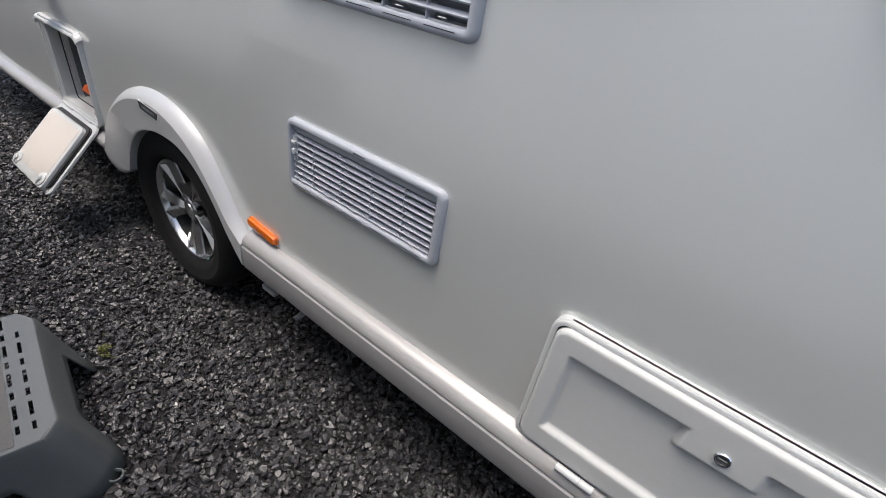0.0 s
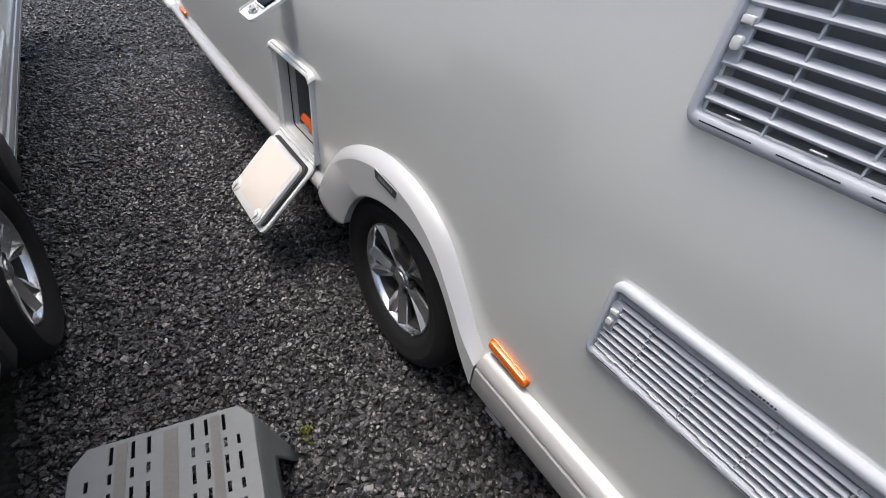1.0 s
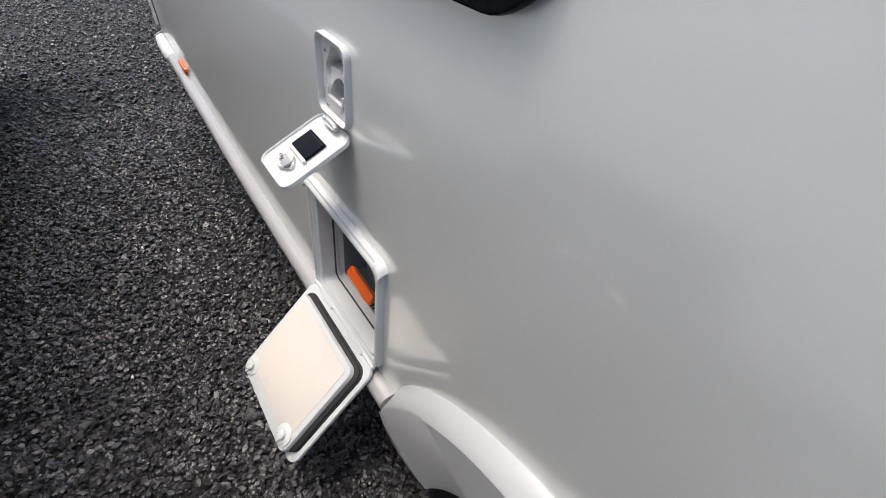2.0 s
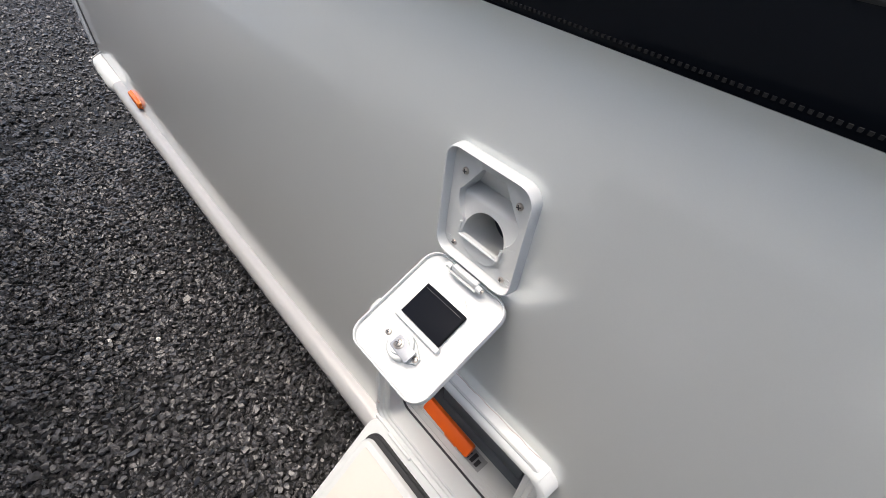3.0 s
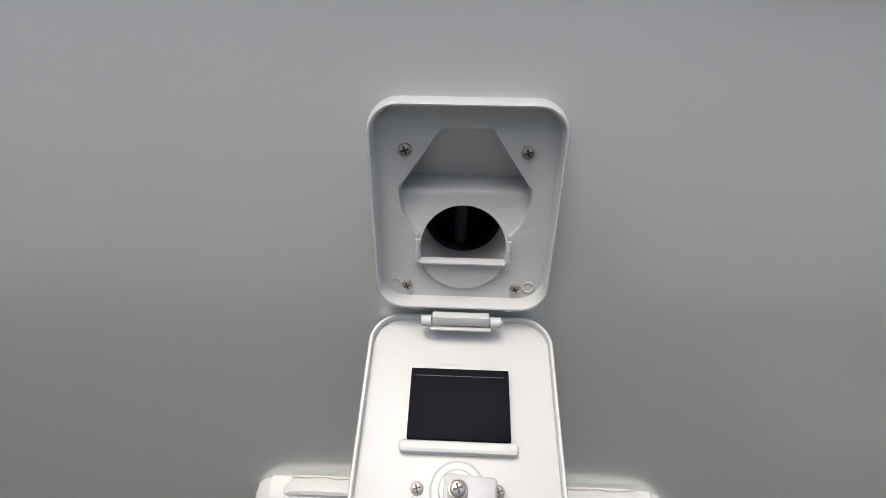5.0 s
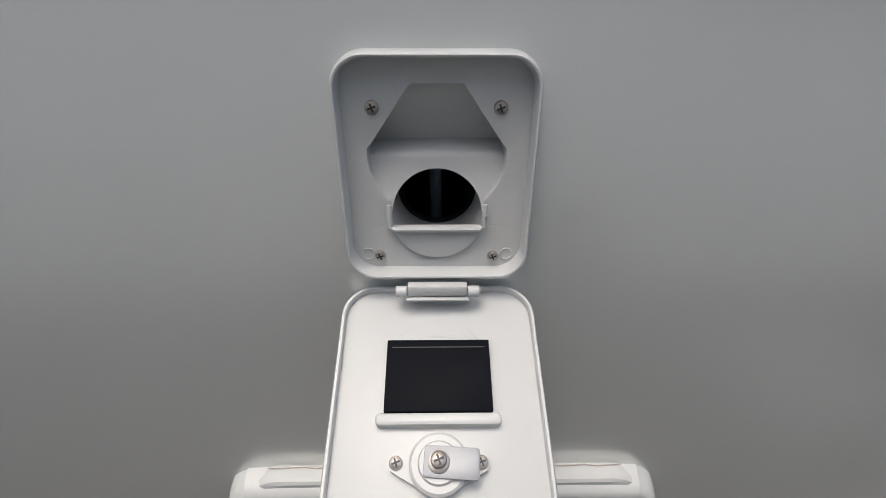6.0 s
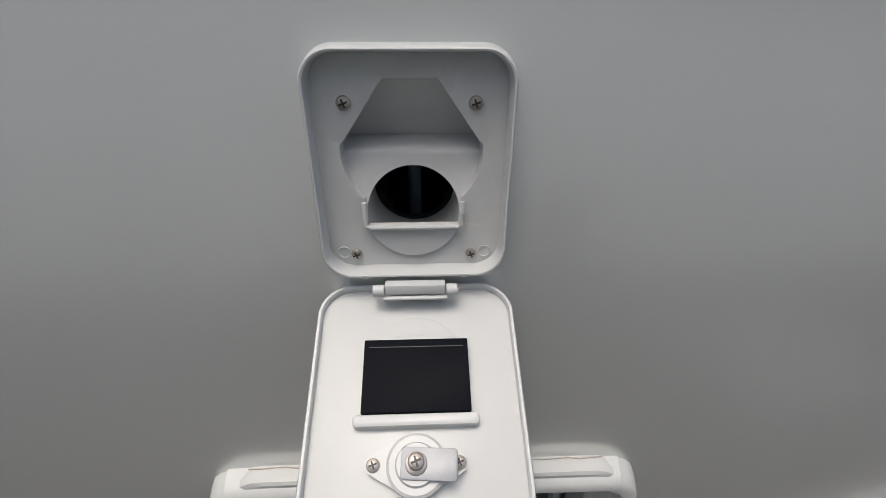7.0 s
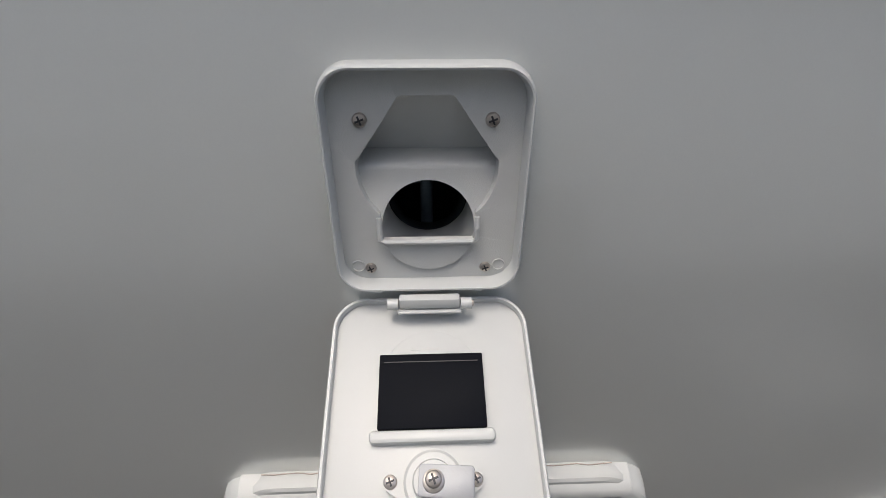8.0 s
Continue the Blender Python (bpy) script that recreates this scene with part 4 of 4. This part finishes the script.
C0 = 0.030
us = [SU0 + 0.02, 0.0, SU1 - 0.07, SU1 - 0.02] + [v for s in slots for v in s[:2]]
vs = [0.0, 0.035, SV - 0.035, SV] + [v for s in slots for v in s[2:]]


def tread_place(u, v, d):
    lim = 0.0
    edge = min(v, SV - v)
    if edge < C0:
        lim = (C0 - edge) * 1.4
    u = min(max(u, SU0 + lim), SU1 - lim)
    return STEP @ Vector((u, v, SH - d))


us = sorted(set(us + [SU0, SU1]))
tread = part("tread", sheet(us, vs, slots, tread_place, 0.005), M_STEP, step, "slotted grey tread plate", smooth=20)
for v0, v1 in ((0.078, 0.101), (0.176, 0.208), (0.286, 0.310)):
    bm = box(-0.058, SU1 - 0.01, v0, v1, SH - 0.001, SH + 0.0012)
    bm.transform(STEP)
    part("grip_strip", bm, M_GRIP, step, "brownish worn anti-slip strip")
outline = []
pts = chamfered(SU0, SU1, 0.0, SV, C0)
for (ax, ay), (bx, by) in zip(pts, pts[1:] + pts[:1]):
    n = max(2, int(math.hypot(bx - ax, by - ay) / 0.012))
    outline += [(ax + (bx - ax) * k / n, ay + (by - ay) * k / n) for k in range(n)]
corners = [(SU0 + 0.022, 0.015), (SU1 - 0.022, 0.015), (SU0 + 0.022, SV - 0.015), (SU1 - 0.022, SV - 0.015)]
rows = [[], [], [], [], [], []]
for k, (u, v) in enumerate(outline):
    pu, pv = outline[k - 1]
    nu, nv = outline[(k + 1) % len(outline)]
    t = Vector((nu - pu, nv - pv)).normalized()
    out = Vector((t.y, -t.x))
    far = min(math.hypot(u - a, v - b) for a, b in corners)
    f = min(max((far - 0.050) / 0.055, 0), 1)
    f = f * f * (3 - 2 * f)
    bottom = 0.002 + 0.150 * f
    drop = SH - bottom
    for row, share, push in zip(rows, (0.0, 0.02, 0.06, 0.35, 0.8, 1.0), (0.0, 0.004, 0.009, 0.030, 0.062, 0.082)):
        spread = push * (drop / 0.268)
        row.append(STEP @ Vector((u + out.x * spread * 0.5, v + out.y * spread * 1.15, SH - drop * share)))
bm = bmesh.new()
loft(bm, rows)
skirt = part("skirt", bm, M_STEP, step, "flared moulded legs and sides", smooth=40)
solid = skirt.modifiers.new("thickness", "SOLIDIFY")
solid.thickness = 0.005
solid.offset = -1
for u, v in ((SU0 - 0.004, -0.062), (SU0 - 0.004, SV + 0.062), (SU1 + 0.004, -0.062), (SU1 + 0.004, SV + 0.062)):
    bm = lathe([(0.016, -0.004), (0.019, 0.0), (0.0195, 0.012), (0.016, 0.014), (0.013, 0.006)], STEP @ Matrix.Translation((u, v, 0.010)) @ Matrix.Rotation(radians(90), 4, "X"), 20)
    part("foot", bm, M_STEP, step, "looped foot")

# ---- weed beside the step ----
weed = thing("weed", (1.155, -0.415, 0.0), "small yellow-green weed growing through gravel by a step", "weed")
rnd = random.Random(5)
for k in range(22):
    a = rnd.uniform(0, 2 * math.pi)
    l, w = rnd.uniform(0.010, 0.024), rnd.uniform(0.002, 0.0042)
    root = Vector((1.155 + rnd.gauss(0, 0.018), -0.415 + rnd.gauss(0, 0.012), rnd.uniform(0.004, 0.012)))
    d, s = Vector((math.cos(a), math.sin(a), 0)), Vector((-math.sin(a), math.cos(a), 0))
    lift, roll = rnd.uniform(0.006, 0.026), rnd.uniform(-0.5, 0.5)
    s = s + Vector((0, 0, roll))
    bm = bmesh.new()
    rows = []
    for i in range(6):
        f = i / 5
        c = root + d * l * f + Vector((0, 0, lift * math.sin(f * 2.2)))
        ww = w * math.sin(math.pi * (0.10 + 0.80 * f)) ** 0.8
        rows.append([c - s * ww, c + Vector((0, 0, -0.0012)), c + s * ww])
    loft(bm, rows, close=False)
    part("leaf", bm, M_LEAF, weed)

# ---- the caravan across the aisle ----
other = thing("caravan", (0, 0, 0), "pale caravan with white rails parked across the gravel aisle", "caravan")


def other_wall(u, v, d):
    return (u, -d, v)


oholes = [(-0.14, 0.74, 0.30, 0.72)]
ous = [-3.4, 4.6, -0.14, 0.74]
ovs = [0.42, 0.72, 1.0, 1.6, 2.12]
part("side_panel", sheet(ous, ovs, oholes, other_wall, 0.03), M_OTHER, other, "pale grey-green side wall")
bm = bmesh.new()
rim2 = [(-3.4, 0.42), (-3.55, 1.1), (-3.2, 2.12), (0, 2.17), (4.5, 2.12), (4.6, 0.42)]
loft(bm, [[(x, -0.031, z) for x, z in rim2], [(x, -2.2, z) for x, z in rim2]], close=False, cap1=True)
part("outer_shell", bm, M_OTHER, other)
part("floor_pan", box(-3.3, 4.5, -2.15, -0.05, 0.36, 0.41), M_CHASSIS, other)


def other_rail(x0, x1, inset=0.0):
    prof = [(0, 0.475), (0.010, 0.474), (0.014, 0.468), (0.014, 0.452), (0.008, 0.449), (0.008, 0.444), (0.020, 0.441), (0.024, 0.430), (0.024, 0.405), (0.017, 0.402), (0.017, 0.397),
            (0.022, 0.394), (0.020, 0.372), (0.012, 0.365), (0, 0.365)]
    bm = bmesh.new()
    loft(bm, [[(x0, y + inset, z) for y, z in prof], [(x1, y + inset, z) for y, z in prof]], cap0=True, cap1=True)
    part("skirt_rail", bm, M_RAIL, other, "white grooved skirt rail")


other_rail(-3.4, -0.32)
other_rail(0.78, 4.6, -0.018)
# the second, rear piece is black to paint the shade on the lower body
for x0, x1 in ((-0.32, -0.13), (0.70, 0.78)):
    part("arch_end", box(x0, x1, -0.02, 0.022, 0.33, 0.50, 0.01), M_BLACK, other, "black plastic arch end piece, the rear one standing for shaded lower body")
bm = bmesh.new()
arc = [(-0.13, 0.42), (-0.10, 0.55), (0.0, 0.68), (0.14, 0.74), (0.46, 0.74), (0.61, 0.68), (0.71, 0.55), (0.73, 0.42)]
loft(bm, [[(x, -0.02, z) for x, z in arc], [(x, -0.35, z) for x, z in arc]], close=False, cap1=True)
part("arch_liner", bm, M_DARK, other)
part("locker_frame", ring_frame((-1.55, -0.62, 0.50, 0.92), (-1.51, -0.66, 0.54, 0.88), 0.05, 0.03, [(0, 0.0), (0, 0.010), (0.3, 0.016), (0.8, 0.014), (1, 0.004)]), M_WHITE, other, "white locker frame")
part("window", slab(-2.6, -1.4, 1.30, 1.80, 0.08, 0.002, 0.022, 0.004), M_GLASS, other, "dark window")
part("window", slab(0.9, 2.2, 1.30, 1.80, 0.08, 0.002, 0.022, 0.004), M_GLASS, other, "dark window")
wheel(other, 0.30, -0.005, 0.315, -1, turn=0.1)
other.matrix_basis = pose(0, -1.005, 0, 0, 0, -2.0)

# ---- loose slate gravel ----
def stones(name, count, x0, x1, y0, y1, size, spread, mat, seed, skip=None):
    rng = np.random.default_rng(seed)
    shapes = []
    for _ in range(14):
        bm = bmesh.new()
        for _ in range(15):
            p = rng.normal(size=3)
            p /= np.linalg.norm(p)
            p *= rng.uniform(0.75, 1.0)
            bm.verts.new(p)
        bmesh.ops.convex_hull(bm, input=bm.verts[:])
        bmesh.ops.triangulate(bm, faces=bm.faces[:])
        loose = [v for v in bm.verts if not v.link_faces]
        bmesh.ops.delete(bm, geom=loose, context="VERTS")
        bm.verts.index_update()
        shapes.append((np.array([v.co[:] for v in bm.verts]), np.array([[v.index for v in f.verts] for f in bm.faces])))
        bm.free()
    verts, faces, base = [], [], 0
    kind = rng.integers(0, len(shapes), count)
    for k, (sv, sf) in enumerate(shapes):
        n = int((kind == k).sum())
        px, py = rng.uniform(x0, x1, n), rng.uniform(y0, y1, n)
        s = size * np.exp(rng.normal(0, spread, n))
        dims = np.stack([s * rng.uniform(0.75, 1.15, n), s * rng.uniform(0.55, 0.9, n), s * rng.uniform(0.45, 0.75, n)], 1) / 2
        yaw, ta, tb = rng.uniform(0, 6.283, n), rng.normal(0, 0.33, n), rng.normal(0, 0.33, n)
        p = sv[None] * dims[:, None]
        ca, sa, cb, sb, cy, sy = np.cos(ta), np.sin(ta), np.cos(tb), np.sin(tb), np.cos(yaw), np.sin(yaw)
        x, y, z = p[..., 0], p[..., 1], p[..., 2]
        y, z = y * ca[:, None] - z * sa[:, None], y * sa[:, None] + z * ca[:, None]
        x, z = x * cb[:, None] + z * sb[:, None], -x * sb[:, None] + z * cb[:, None]
        x, y = x * cy[:, None] - y * sy[:, None], x * sy[:, None] + y * cy[:, None]
        pz = rng.uniform(-0.013, 0.006, n)
        p = np.stack([x + px[:, None], y + py[:, None], z + pz[:, None]], -1)
        verts.append(p.reshape(-1, 3))
        faces.append((sf[None] + (base + np.arange(n) * len(sv))[:, None, None]).reshape(-1, 3))
        base += n * len(sv)
    verts, faces = np.concatenate(verts), np.concatenate(faces)
    me = bpy.data.meshes.new(name)
    me.vertices.add(len(verts))
    me.vertices.foreach_set("co", verts.ravel().astype(np.float32))
    me.loops.add(len(faces) * 3)
    me.loops.foreach_set("vertex_index", faces.ravel().astype(np.int32))
    me.polygons.add(len(faces))
    me.polygons.foreach_set("loop_start", np.arange(len(faces), dtype=np.int32) * 3)
    me.update(calc_edges=True)
    me.validate()
    me.shade_flat()
    me.materials.append(mat)
    return new(name, me)


tagged(stones("gravel", 62000, -2.6, 2.6, -1.14, 0.28, 0.0255, 0.24, M_STONE, 3), "loose dark grey crushed slate gravel", "gravel", kind="stuff")
tagged(stones("gravel", 21000, -7.5, -2.6, -2.0, 1.6, 0.031, 0.28, M_STONE, 4), "loose dark grey crushed slate gravel further off", "gravel", kind="stuff")
for k, (x, y, s) in enumerate(((-0.93, -0.325, 0.014), (-1.02, -0.46, 0.013), (0.95, -0.93, 0.016), (0.55, -0.70, 0.012), (-0.3, -0.6, 0.010), (1.52, -0.36, 0.011), (0.62, -0.78, 0.012))):
    bm = bmesh.new()
    rr = random.Random(k + 20)
    for _ in range(12):
        d = Vector((rr.gauss(0, 1), rr.gauss(0, 1), rr.gauss(0, 1))).normalized()
        bm.verts.new((x + d.x * s, y + d.y * s * 0.6, 0.006 + d.z * s * 0.45))
    bmesh.ops.convex_hull(bm, input=bm.verts[:])
    tagged(part("pebble", bm, M_PALE, smooth=0), "small pale chip among dark slate gravel", "stone", "pale chips")
